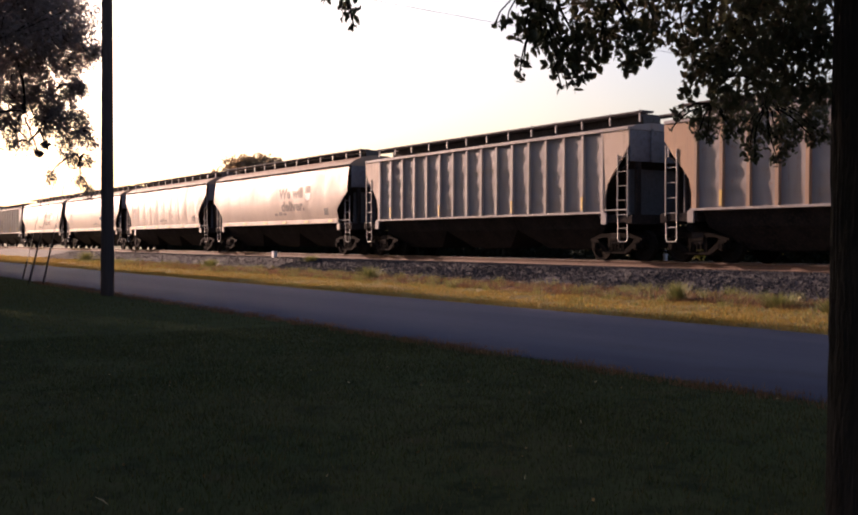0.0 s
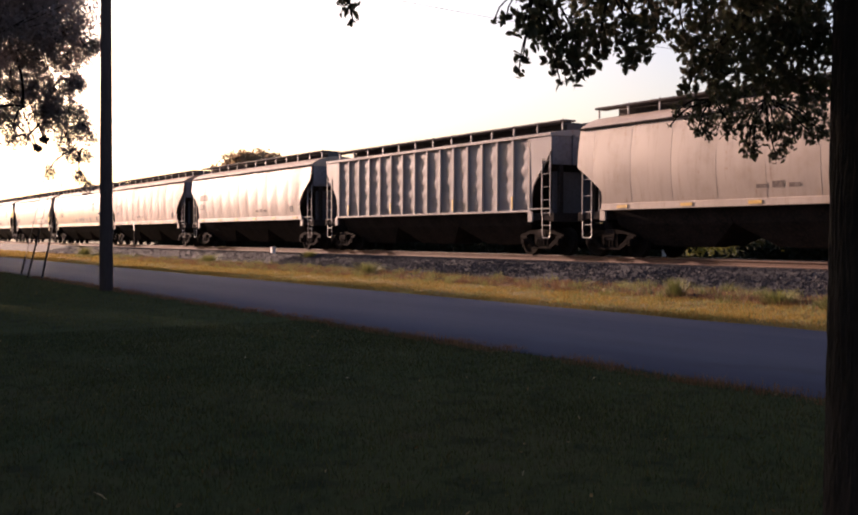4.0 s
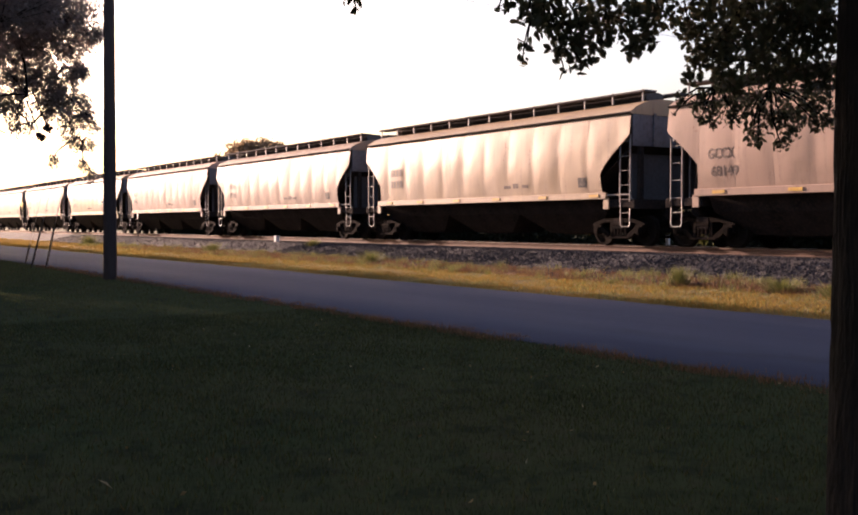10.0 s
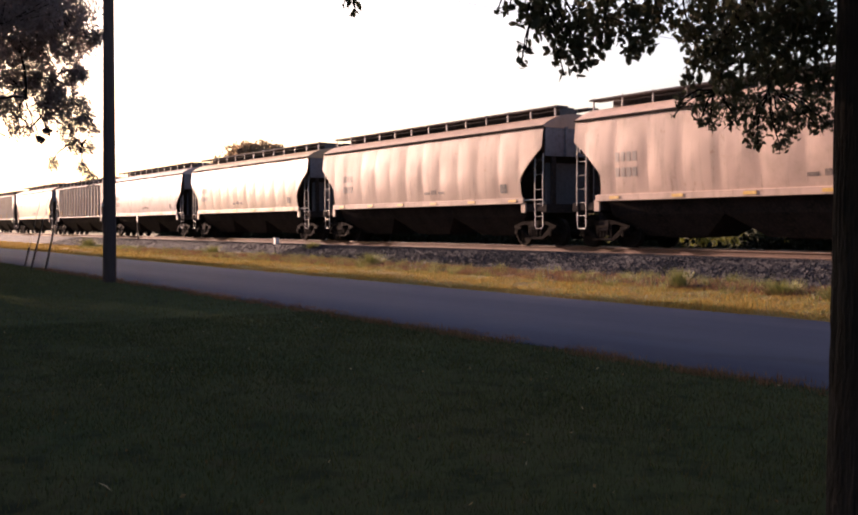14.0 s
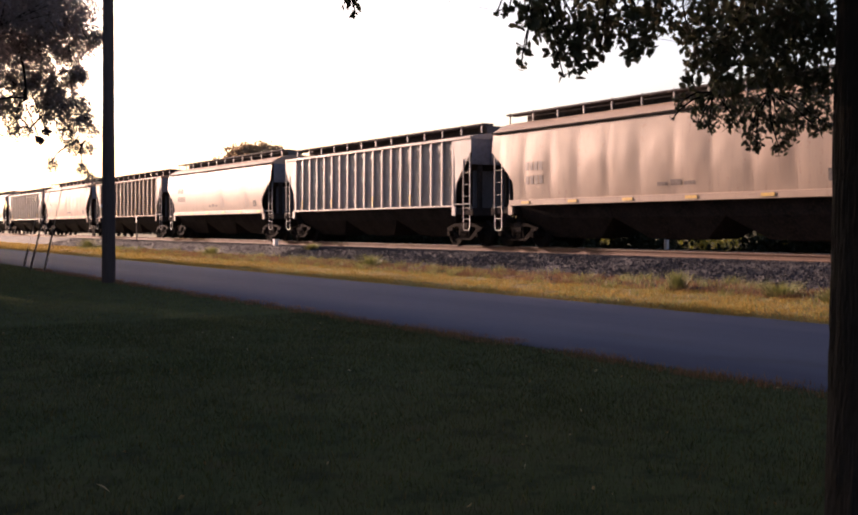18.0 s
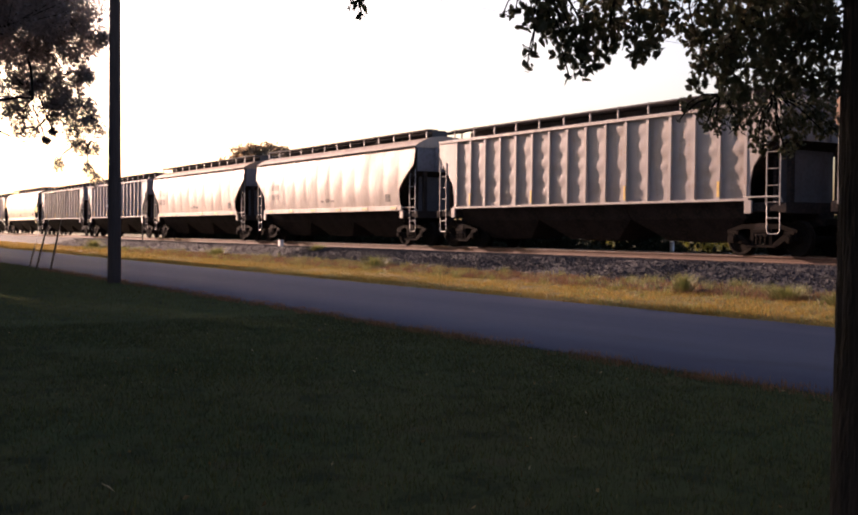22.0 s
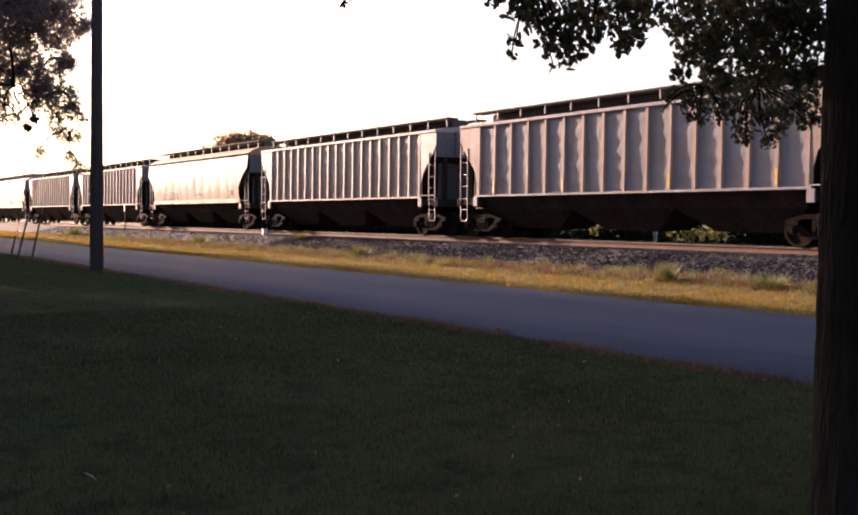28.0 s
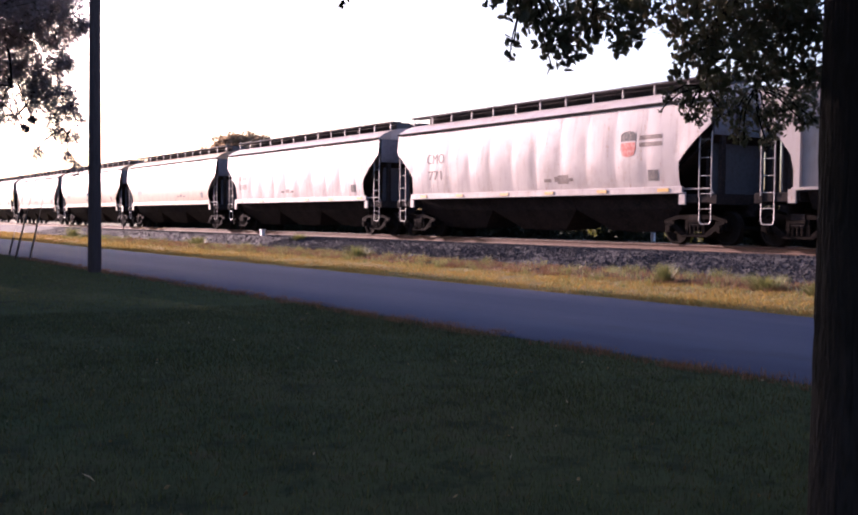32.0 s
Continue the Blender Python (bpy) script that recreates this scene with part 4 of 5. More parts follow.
            for i, z in enumerate((2.55, 2.1)):
                for j in range(4):
                    part("stencil", bar(kind, lx + 0.24 * j, lx + 0.24 * j + 0.17, z, z + 0.27, INK_FAINT, "stencil"), car)


lettering()


# ---- trees and plants ----
GAPS = ((-23.3, 4.5, 0.0), (-20.3, 5.5, 0.0), (-22.4, 4.4, 0.0), (-17.0, 6.6, 0.0), (-25.5, 3.4, 0.0))   # lawn points for sun flecks: leaves along their line to the sun are cut away


def leaf_cloud(centres, size, per, spread, seed, droop=0.3, origin=(0, 0, 0)):
    """Small folded leaves round the given twig points, as two triangles each."""
    rng = np.random.default_rng(seed)
    c = np.repeat(np.array(centres, float), per, axis=0)
    c = c + rng.normal(0, spread, c.shape)
    w, sun_way = c + np.array(origin, float), np.array(to_sun)
    for g in GAPS:
        d = w - np.array(g)
        along = d @ sun_way
        off = np.linalg.norm(d - along[:, None] * sun_way, axis=1)
        c, w = c[off > 0.34 + 0.007 * along], w[off > 0.34 + 0.007 * along]
    n = len(c)
    axis = rng.normal(0, 1, (n, 3))
    axis[:, 2] -= droop
    axis /= np.linalg.norm(axis, axis=1)[:, None]
    other = np.cross(axis, rng.normal(0, 1, (n, 3)))
    other /= np.linalg.norm(other, axis=1)[:, None] + 1e-9
    up = np.cross(axis, other)
    ln = size * rng.uniform(0.65, 1.3, n)[:, None]
    p0, p2 = c - axis * ln * 0.5, c + axis * ln * 0.5
    mid = c - axis * ln * 0.05 + up * ln * 0.08
    p1, p3 = mid + other * ln * 0.27, mid - other * ln * 0.27
    v = np.stack([p0, p1, p2, p3], 1).reshape(-1, 3)
    k = np.arange(n) * 4
    f = np.concatenate([np.stack([k, k + 1, k + 2], 1), np.stack([k, k + 2, k + 3], 1)])
    return v.tolist(), f.tolist()


def limb(b, p, q, r0, r1, sag, seed, steps=6):
    """A crooked tapering limb from p to q; returns the points along it."""
    pts = []
    p, q = Vector(p), Vector(q)
    for i in range(steps + 1):
        u = i / steps
        c = p.lerp(q, u)
        k = (q - p).length * 0.07 * math.sin(math.pi * u)
        pts.append(c + Vector((wobble(u * 3, seed, 0) * k * 2, wobble(seed, u * 3, 1) * k * 2, sag * math.sin(math.pi * u) + wobble(1, seed, u * 3) * k)))
    for i in range(steps):
        b.tube(pts[i], pts[i + 1], r0 + (r1 - r0) * i / steps, r0 + (r1 - r0) * (i + 1) / steps, 7, False)
    return pts


def trunk_mesh(radius, height, seed, flare=1.35, n=40, rows=60, groove=0.06):
    """A trunk with furrowed bark."""
    verts, faces = [], []
    for j in range(rows + 1):
        z = height * j / rows - 0.15
        r = radius * (1 + (flare - 1) * math.exp(-max(z, 0) * 2.2)) * (1 - 0.12 * z / height)
        for i in range(n):
            a = 2 * math.pi * i / n
            ridge = abs(wobble(math.cos(a) * 9 + 0.5 * wobble(a, z * 2, seed), math.sin(a) * 9, z * 2.6 + seed)) + 0.5 * abs(wobble(math.cos(a) * 21, math.sin(a) * 21, z * 6 + seed))
            g = 1 + groove * (min(ridge, 0.5) - 0.3) * 1.6
            lean = 0.05 * wobble(0, 0, z * 0.5 + seed)
            verts.append((r * g * math.cos(a) + lean, r * g * math.sin(a), z))
    for j in range(rows):
        for i in range(n):
            faces.append((j * n + i, j * n + (i + 1) % n, (j + 1) * n + (i + 1) % n, (j + 1) * n + i))
    return mesh_of("trunk", verts, faces, BARK, False)


def big_tree(x, y, name, radius, height, crown_lo, crown_r, seed, leaf, per, mat, label, clumps=150, category="tree"):
    """A broad yard tree: trunk, limbs and a crown of small leaves with gaps and an uneven outline."""
    rng = random.Random(seed)
    top = new(name)
    top.location = (x, y, ground_z(y))
    tagged(top, label, category)
    part("trunk", trunk_mesh(radius, crown_lo + 1.0, seed), top)
    wood = Build()
    centres, joints = [], []
    mid, half = (crown_lo + height) / 2, (height - crown_lo) / 2
    for k in range(16):
        a = 2 * math.pi * k / 16 + rng.uniform(-0.2, 0.2)
        r = crown_r * rng.uniform(0.5, 0.85)
        u = rng.uniform(-0.85, 0.85)
        r *= math.sqrt(1 - u * u)
        q = (r * math.cos(a), r * math.sin(a), mid + u * half)
        joints += limb(wood, (0, 0, crown_lo * rng.uniform(0.75, 1.1)), q, radius * 0.42, 0.03, rng.uniform(0, 0.6), seed + k)[2:]
    for k in range(clumps):
        d = Vector((rng.gauss(0, 1), rng.gauss(0, 1), rng.gauss(0, 1))).normalized()
        lump = 0.86 + 0.34 * wobble(d.x * 2.2, d.y * 2.2, d.z * 2.2 + seed)
        r = min(lump, 0.93) * rng.random() ** 0.38
        c = Vector((d.x * crown_r * r, d.y * crown_r * r, mid + d.z * half * r))
        j = min(joints, key=lambda p: (p - c).length_squared)
        wood.tube(j, c, 0.022, 0.007, 4, False)
        for i in range(3):
            centres.append(j.lerp(c, 0.55 + 0.25 * i) + Vector((rng.gauss(0, 0.2), rng.gauss(0, 0.2), -rng.uniform(0, 0.35))))
    part("branchwork", wood.mesh("branchwork", BARK), top)
    v, f = leaf_cloud(centres, leaf, per, crown_r * 0.036, seed, origin=(x, y, 0))
    part("crown", mesh_of("crown", v, f, mat), top)
    return top


oak = big_tree(-36.0, 4.4, "live_oak", 0.42, 14.0, 6.6, 6.2, 11, 0.12, 50, LEAF_FAR, "spreading live oak beside the lane, small leaves paled for haze", 900)
# the oak's outer clumps over the lane: centre and radius
OAK = (
    (-38.26, 7.40, 8.94, 1.340), (-36.70, 7.98, 8.74, 1.117), (-37.23, 9.01, 8.85, 0.804), (-36.96, 9.40, 8.18, 0.421), (-36.25, 9.59, 8.18, 0.189),
    (-38.86, 7.31, 7.69, 1.165), (-37.72, 8.18, 7.80, 0.957), (-36.79, 8.71, 7.80, 0.491), (-36.67, 8.85, 6.95, 0.378), (-36.00, 8.96, 6.79, 0.223),
    (-37.58, 8.32, 6.65, 0.804), (-38.19, 7.35, 6.46, 0.957), (-36.68, 8.75, 5.82, 0.566), (-37.66, 8.15, 5.88, 0.574), (-36.21, 9.09, 5.33, 0.338))
OAK2 = (
    (-35.75, 9.24, 4.98, 0.261), (-36.61, 8.63, 4.96, 0.414), (-36.28, 8.73, 4.44, 0.262), (-38.00, 7.21, 5.38, 0.495), (-37.52, 7.56, 4.98, 0.265),
    (-37.82, 7.08, 4.79, 0.227), (-38.48, 6.85, 5.79, 0.498), (-36.13, 8.97, 4.38, 0.225), (-35.91, 8.91, 3.68, 0.223), (-36.67, 8.09, 3.82, 0.187),
    (-35.75, 9.14, 3.34, 0.223), (-35.78, 9.15, 4.37, 0.112), (-37.12, 8.43, 5.56, 0.494))


def oak_sprays():
    """Drooping leafy sprays along the oak's lane side, dense above and thinning out below."""
    rng = random.Random(17)
    base = Vector(oak.location)
    wood, thick, thin = Build(), [], []
    trunk = [Vector((0, 0, 5.0)), Vector((-0.6, 2.2, 4.6)), Vector((-1.2, 3.0, 2.6 + 3.4))]
    limb(wood, (0, 0, 2.6), trunk[0], 0.3, 0.2, 0.1, 3)
    for q in trunk[1:]:
        limb(wood, trunk[0], q, 0.08, 0.03, 0.2, q.z)
    stems = []
    for k, (x, y, z, r) in enumerate(OAK + OAK2):
        c = Vector((x, y, z)) - base
        near = min(trunk + stems[-9:], key=lambda p: (p - c).length_squared + (4.0 if p.z < c.z - 1.0 else 0.0))
        limb(wood, near, c, 0.045, 0.012, 0.15, k)
        stems.append(c)
        bag, count = (thick, int(95 * r * r + 12)) if k < len(OAK) else (thin, int(120 * r * r + 5))
        for _ in range(count):
            d = Vector((rng.gauss(0, 1), rng.gauss(0, 1), rng.gauss(0, 1))).normalized() * r * rng.random() ** 0.4
            e = c + d
            wood.tube(c + d * 0.25, e, 0.010, 0.004, 4, False)
            bag += [e + Vector((rng.gauss(0, 0.05), rng.gauss(0, 0.05), -0.09 * i)) for i in range(3)]
    part("hanging_branch", wood.mesh("hanging_branch", BARK), oak)
    v, f = leaf_cloud(thick, 0.10, 11, 0.09, 18, 0.5, base)
    w, g = leaf_cloud(thin, 0.085, 8, 0.08, 19, 0.5, base)
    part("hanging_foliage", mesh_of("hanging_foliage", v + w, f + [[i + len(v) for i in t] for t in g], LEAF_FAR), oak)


oak_sprays()
# unseen trees, added to block sun and sky; their shade lies on lawn and lane
for tx, ty, th, tr, tl, ts in ((-48, 1.6, 13, 5.4, 2.0, 21), (-57, 4.1, 11.5, 5.4, 2.2, 22), (-66, 4.4, 11, 5.4, 2.0, 23), (-76, 4.3, 12, 5.6, 2.4, 24), (-86, 4.4, 11.5, 5.5, 2.2, 25),
                               (-97, 4.3, 12, 5.6, 2.2, 26), (-109, 4.4, 12, 5.8, 2.2, 27), (-123, 4.4, 12, 6.0, 2.2, 28), (-28, -8, 11, 5.5, 2.6, 29),
                               (-52, -2.4, 14, 6.2, 1.6, 43), (-64, -3.0, 16, 6.4, 1.6, 44), (-78, -4.5, 13, 5.8, 1.6, 45), (-25, -4.2, 10, 4.8, 1.6, 34), (-36, -4.5, 11, 5.2, 1.8, 35), (-45, -6.5, 11, 5.4, 1.8, 36), (-15, -6.0, 10, 5.5, 2.4, 30), (-5, -7.5, 11, 5.8, 3.2, 31), (4.5, -5.5, 10, 5.2, 3.2, 32), (6.5, 5.0, 11, 5.6, 3.2, 33), (17, 4.5, 11, 5.8, 2.6, 37), (28, 3.5, 12, 6, 2.4, 38),
                               (3, 35, 12, 6, 1.8, 39), (14, 34, 12.5, 6, 1.8, 40), (26, 35, 12, 6.2, 1.8, 41), (40, 34, 12, 6.2, 1.8, 42)):
    big_tree(tx, ty, "yard_tree", 0.33, th, tl, tr, ts, 0.30, 17, LEAF_FAR, "unseen broad tree added to block sun and sky", 430)


# the shade tree's clumps of leaves: centre and radius
LIMB = (
    (-4.15, 3.24, 2.63, 0.083), (-4.17, 3.40, 2.61, 0.101), (-4.01, 3.45, 2.57, 0.105), (-4.09, 3.70, 2.64, 0.109), (-3.87, 3.68, 2.58, 0.105),
    (-3.86, 3.88, 2.65, 0.101), (-3.93, 4.15, 2.64, 0.097), (-3.80, 4.17, 2.67, 0.103), (-4.11, 3.31, 2.74, 0.124), (-4.05, 3.59, 2.78, 0.141),
    (-3.99, 3.88, 2.82, 0.144), (-3.87, 4.07, 2.86, 0.158), (-4.06, 3.38, 2.46, 0.077), (-4.01, 3.45, 2.45, 0.077), (-4.02, 3.62, 2.50, 0.071),
    (-3.86, 3.69, 2.46, 0.062), (-3.89, 3.83, 2.51, 0.055), (-4.00, 3.46, 2.37, 0.055), (-4.15, 3.23, 2.46, 0.039))
FRINGE = (
    (-4.16, 3.21, 2.38, 0.030), (-4.04, 3.39, 2.32, 0.028), (-3.97, 3.51, 2.38, 0.022), (-4.20, 3.16, 2.65, 0.033), (-4.23, 3.11, 2.65, 0.022),
    (-4.46, 2.39, 2.68, 0.064), (-4.44, 2.41, 2.60, 0.021), (-4.52, 2.29, 2.72, 0.021))
RIGHT = (
    (-3.98, 4.26, 2.56, 0.071), (-3.97, 4.26, 2.45, 0.066), (-3.98, 4.24, 2.36, 0.048), (-3.99, 4.42, 2.52, 0.103), (-4.01, 4.59, 2.63, 0.142),
    (-4.03, 4.53, 2.41, 0.080), (-4.06, 4.88, 2.72, 0.191), (-4.02, 5.13, 2.74, 0.195), (-3.92, 5.29, 2.75, 0.195), (-4.18, 5.06, 2.51, 0.158),
    (-4.13, 5.31, 2.49, 0.147), (-4.04, 5.46, 2.48, 0.127), (-3.85, 4.47, 2.88, 0.209), (-3.81, 4.92, 2.96, 0.247), (-4.35, 4.97, 2.41, 0.087))
LOW = (
    (-4.72, 4.93, 2.36, 0.053), (-4.65, 5.05, 2.34, 0.098), (-4.62, 5.08, 2.22, 0.063), (-4.63, 5.26, 2.35, 0.100), (-4.53, 5.23, 2.25, 0.070),
    (-4.61, 5.48, 2.33, 0.123), (-4.54, 5.40, 2.15, 0.071), (-4.52, 5.43, 2.09, 0.036), (-4.53, 5.60, 2.27, 0.123), (-4.51, 5.63, 2.10, 0.061),
    (-4.52, 5.81, 2.31, 0.125), (-4.45, 5.93, 2.35, 0.125), (-4.44, 5.93, 2.23, 0.059), (-4.40, 6.00, 2.25, 0.051), (-4.54, 5.78, 2.17, 0.059),
    (-4.65, 5.03, 2.23, 0.035), (-4.75, 4.89, 2.26, 0.021))


def oval_leaves(centres, radii, size, fill, seed):
    """Oval, slightly folded leaves that hang in clumps, as six-cornered blades."""
    rng = np.random.default_rng(seed)
    c, r = np.array(centres, float), np.array(radii, float)
    count = np.maximum(3, (fill * (r / size) ** 2).astype(int))
    k = np.repeat(np.arange(len(c)), count)
    n = len(k)
    off = rng.normal(0, 1, (n, 3))
    off *= (rng.random(n) ** 0.45 / np.linalg.norm(off, axis=1))[:, None]
    p = c[k] + off * r[k][:, None]
    axis = rng.normal(0, 0.75, (n, 3))
    axis[:, 2] -= 0.75
    axis /= np.linalg.norm(axis, axis=1)[:, None]
    side = np.cross(axis, rng.normal(0, 1, (n, 3)))
    side /= np.linalg.norm(side, axis=1)[:, None] + 1e-9
    up = np.cross(axis, side)
    ln = size * rng.uniform(0.6, 1.25, n)[:, None]
    wd = ln * rng.uniform(0.22, 0.30, n)[:, None]
    v = np.stack([p - axis * ln * 0.5, p - axis * ln * 0.18 + side * wd + up * ln * 0.07, p + axis * ln * 0.2 + side * wd * 0.85 + up * ln * 0.06,
                  p + axis * ln * 0.5, p + axis * ln * 0.2 - side * wd * 0.85 + up * ln * 0.06, p - axis * ln * 0.18 - side * wd + up * ln * 0.07], 1).reshape(-1, 3)
    i = np.arange(n) * 6
    f = np.concatenate([np.stack([i, i + 1, i + 2, i + 3], 1), np.stack([i, i + 3, i + 4, i + 5], 1)])
    return v.tolist(), f.tolist()


def shade_tree():
    """The tree close by the camera: dark furrowed trunk, a limb across the view and drooping sprays of leaves."""
    rng = random.Random(4)
    top = new("shade_tree")
    top.location = (-3.23, 4.82, 0)
    base = Vector(top.location)
    tagged(top, "dark-barked shade tree with low drooping leafy boughs", "tree")
    part("trunk", trunk_mesh(0.235, 5.2, 3.0, 1.04, 150, 200, 0.05), top)
    wood = Build()

    def bough(points, r0, r1, seed):
        joints = []
        for i, (p, q) in enumerate(zip(points, points[1:])):
            a, b = r0 + (r1 - r0) * i / (len(points) - 1), r0 + (r1 - r0) * (i + 1) / (len(points) - 1)
            joints += limb(wood, Vector(p) - base, Vector(q) - base, a, b, 0.05, seed + i, 5)
        return joints

    def twigs(lobes, joints, thin):
        for x, y, z, r in lobes:
            c = Vector((x, y, z)) - base
            j = min(joints, key=lambda p: (p - c).length_squared)
            limb(wood, j, c, thin, 0.004, 0.03, x * 7, 4)
            for _ in range(max(3, int(r * 60))):
                d = Vector((rng.gauss(0, 0.6), rng.gauss(0, 0.6), rng.gauss(-0.2, 0.5))) * r
                wood.tube(c, c + d, 0.003, 0.0015, 4, False)

    # the limb that crosses above the view, its tip, and the boughs behind the trunk
    across = bough(((-3.25, 4.8, 3.6), (-3.75, 4.25, 2.98), (-4.0, 3.7, 2.86), (-4.15, 3.3, 2.78), (-4.3, 2.9, 2.86), (-4.47, 2.38, 2.78)), 0.06, 0.006, 2)
    behind = bough(((-3.3, 5.0, 3.7), (-3.9, 5.2, 3.05), (-4.2, 5.35, 2.7), (-4.5, 5.5, 2.45)), 0.06, 0.012, 12)
    behind += bough(((-3.3, 5.0, 3.5), (-3.8, 4.7, 2.95), (-4.1, 4.6, 2.6), (-4.55, 5.05, 2.42)), 0.05, 0.01, 19)
    twigs(LIMB, across, 0.010)
    twigs(FRINGE, across, 0.004)
    twigs(RIGHT, across + behind, 0.012)
    twigs(LOW, behind, 0.008)
    data = []
    for lobes, size, fill, seed in ((LIMB, 0.052, 24, 41), (FRINGE, 0.050, 18, 42), (RIGHT, 0.054, 29, 43), (LOW, 0.042, 20, 44)):
        data.append(oval_leaves([Vector(p[:3]) - base for p in lobes], [p[3] * 1.12 for p in lobes], size, fill, seed))
    v, f = [], []
    for w, g in data:
        f += [[i + len(v) for i in t] for t in g]
        v += w
    part("crown", mesh_of("crown", v, f, LEAF), top)
    # the rest of the crown, unseen above and behind, widened to block sky light
    above = []
    for k in range(36):
        a = 2 * math.pi * k / 12 + 0.17 * (k // 12)
        r = (2.6, 4.6, 6.8)[k // 12]
        pts = limb(wood, (0, 0, 4.6), (r * math.cos(a), r * math.sin(a), 6.2 + 2.2 * ((k * 5) % 7) / 7), 0.06, 0.008, 0.12, 30 + k, 8)
        for c in pts[1:]:
            for _ in range(9):
                e = c + Vector((rng.gauss(0, 0.55), rng.gauss(0, 0.55), -abs(rng.gauss(0, 0.3)) + 0.1))
                wood.tube(c, e, 0.006, 0.003, 4, False)
                above += [c.lerp(e, u) for u in (0.4, 0.7, 1.0)]
    part("branchwork", wood.mesh("branchwork", BARK), top)
    v, f = leaf_cloud(above, 0.19, 5, 0.2, 43)
    part("upper_crown", mesh_of("upper_crown", v, f, LEAF), top)


shade_tree()


def far_tree():
    top = big_tree(-141.8, 60.5, "far_tree", 0.5, 14.6, 4.5, 7.4, 51, 0.5, 22, LEAF_BROWN, "round-headed tree far behind the railway, brown leaves lightened for haze", 800)
    return top


far_tree()


def bush(x, y, w, h, seed, mat, label, leaf=0.11, per=14):
    rng = random.Random(seed)
    top = new("bush")
    top.location = (x, y, ground_z(y))
    tagged(top, label, "bush")
    wood, centres = Build(), []
    for _ in range(26):
        a, r = rng.uniform(0, 6.28), math.sqrt(rng.random()) * w
        q = Vector((r * math.cos(a), r * math.sin(a), h * rng.uniform(0.25, 1.0) * (1 - 0.4 * r / w)))
        limb(wood, (q.x * 0.2, q.y * 0.2, 0), q, 0.02, 0.006, 0.05, seed + _, 3)
        for _k in range(4):
            centres.append(q + Vector((rng.gauss(0, w * 0.18), rng.gauss(0, w * 0.18), -rng.uniform(0, h * 0.3))))
    part("woody_base", wood.mesh("woody_base", BARK), top)
    v, f = leaf_cloud(centres, leaf, per, w * 0.1, seed)
    part("foliage", mesh_of("foliage", v, f, mat), top)
    return top


for bx, by, bw, bh, bs in ((-33.1, 30, 0.9, 1.6, 61), (-28.0, 30, 0.8, 1.7, 62), (-26.1, 30, 0.9, 1.7, 63), (-24, 30, 1.0, 1.1, 64), (-21, 31, 1.2, 1.1, 65), (-40, 32, 1.0, 1.2, 66)):
    bush(bx, by, bw, bh, bs, LEAF_BUSH, "sunlit yellow-green bush behind the railway")


# added brush, coloured as dark as the train's shade, closes the view under the cars
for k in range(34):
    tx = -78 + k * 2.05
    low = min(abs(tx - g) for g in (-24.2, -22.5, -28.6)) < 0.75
    bush(tx, 25.95 + 0.25 * wobble(k * 0.9, 4, 0), 1.25, 0.4 if low else 1.35 + 0.2 * wobble(k * 1.7, 1, 0), 160 + k, LEAF_DARK, "added low brush at the bank's foot, near-black for the train's shade", 0.2, 22)


def far_woods():
    """Added near-black scrub, low on the far horizon, hides bright sky under the cars."""
    rng = np.random.default_rng(150)
    n = 1500
    x, y = rng.uniform(-330, 60, n), rng.normal(78, 5, n)
    top = 3.0 + 1.5 * np.sin(x * 0.07) + rng.uniform(-0.8, 0.8, n)
    z = rng.uniform(0.1, 1, n) * np.maximum(1.6, top)
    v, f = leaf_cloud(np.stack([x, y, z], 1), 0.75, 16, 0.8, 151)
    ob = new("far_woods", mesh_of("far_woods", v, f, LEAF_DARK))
    return tagged(ob, "added near-black line of scrub on the horizon, hides brightness under the cars", "woods", kind="stuff")


far_woods()


def blades(name, n, area, h, w, mat, seed, label, clump=0.0, keep=None):
    """Single grass blades over a stretch of ground."""
    rng = np.random.default_rng(seed)
    x0, x1, y0, y1 = area
    x, y = rng.uniform(x0, x1, n), rng.uniform(y0, y1, n)
    if clump:
        k = rng.integers(0, max(1, n // 26), n)
        cx, cy = rng.uniform(x0, x1, n // 26 + 1), rng.uniform(y0, y1, n // 26 + 1)
        x, y = cx[k] + rng.normal(0, clump, n), np.clip(cy[k] + rng.normal(0, clump, n), y0, y1)
    z = np.interp(y, [p[0] for p in PROFILE], [p[1] for p in PROFILE]) - 0.03
    a = rng.uniform(0, 2 * np.pi, n)
    hh = h * rng.uniform(0.5, 1.3, n)
    lean = rng.normal(0, 0.45, (n, 2)) * hh[:, None]
    dx, dy = np.cos(a) * w / 2, np.sin(a) * w / 2
    v = np.stack([np.stack([x - dx, y - dy, z], 1), np.stack([x + dx, y + dy, z], 1), np.stack([x + lean[:, 0], y + lean[:, 1], z + hh + 0.03], 1)], 1).reshape(-1, 3)
    ob = new(name, mesh_of(name, v.tolist(), np.arange(3 * n).reshape(-1, 3).tolist(), mat))
    return tagged(ob, label, "grass", kind="stuff")


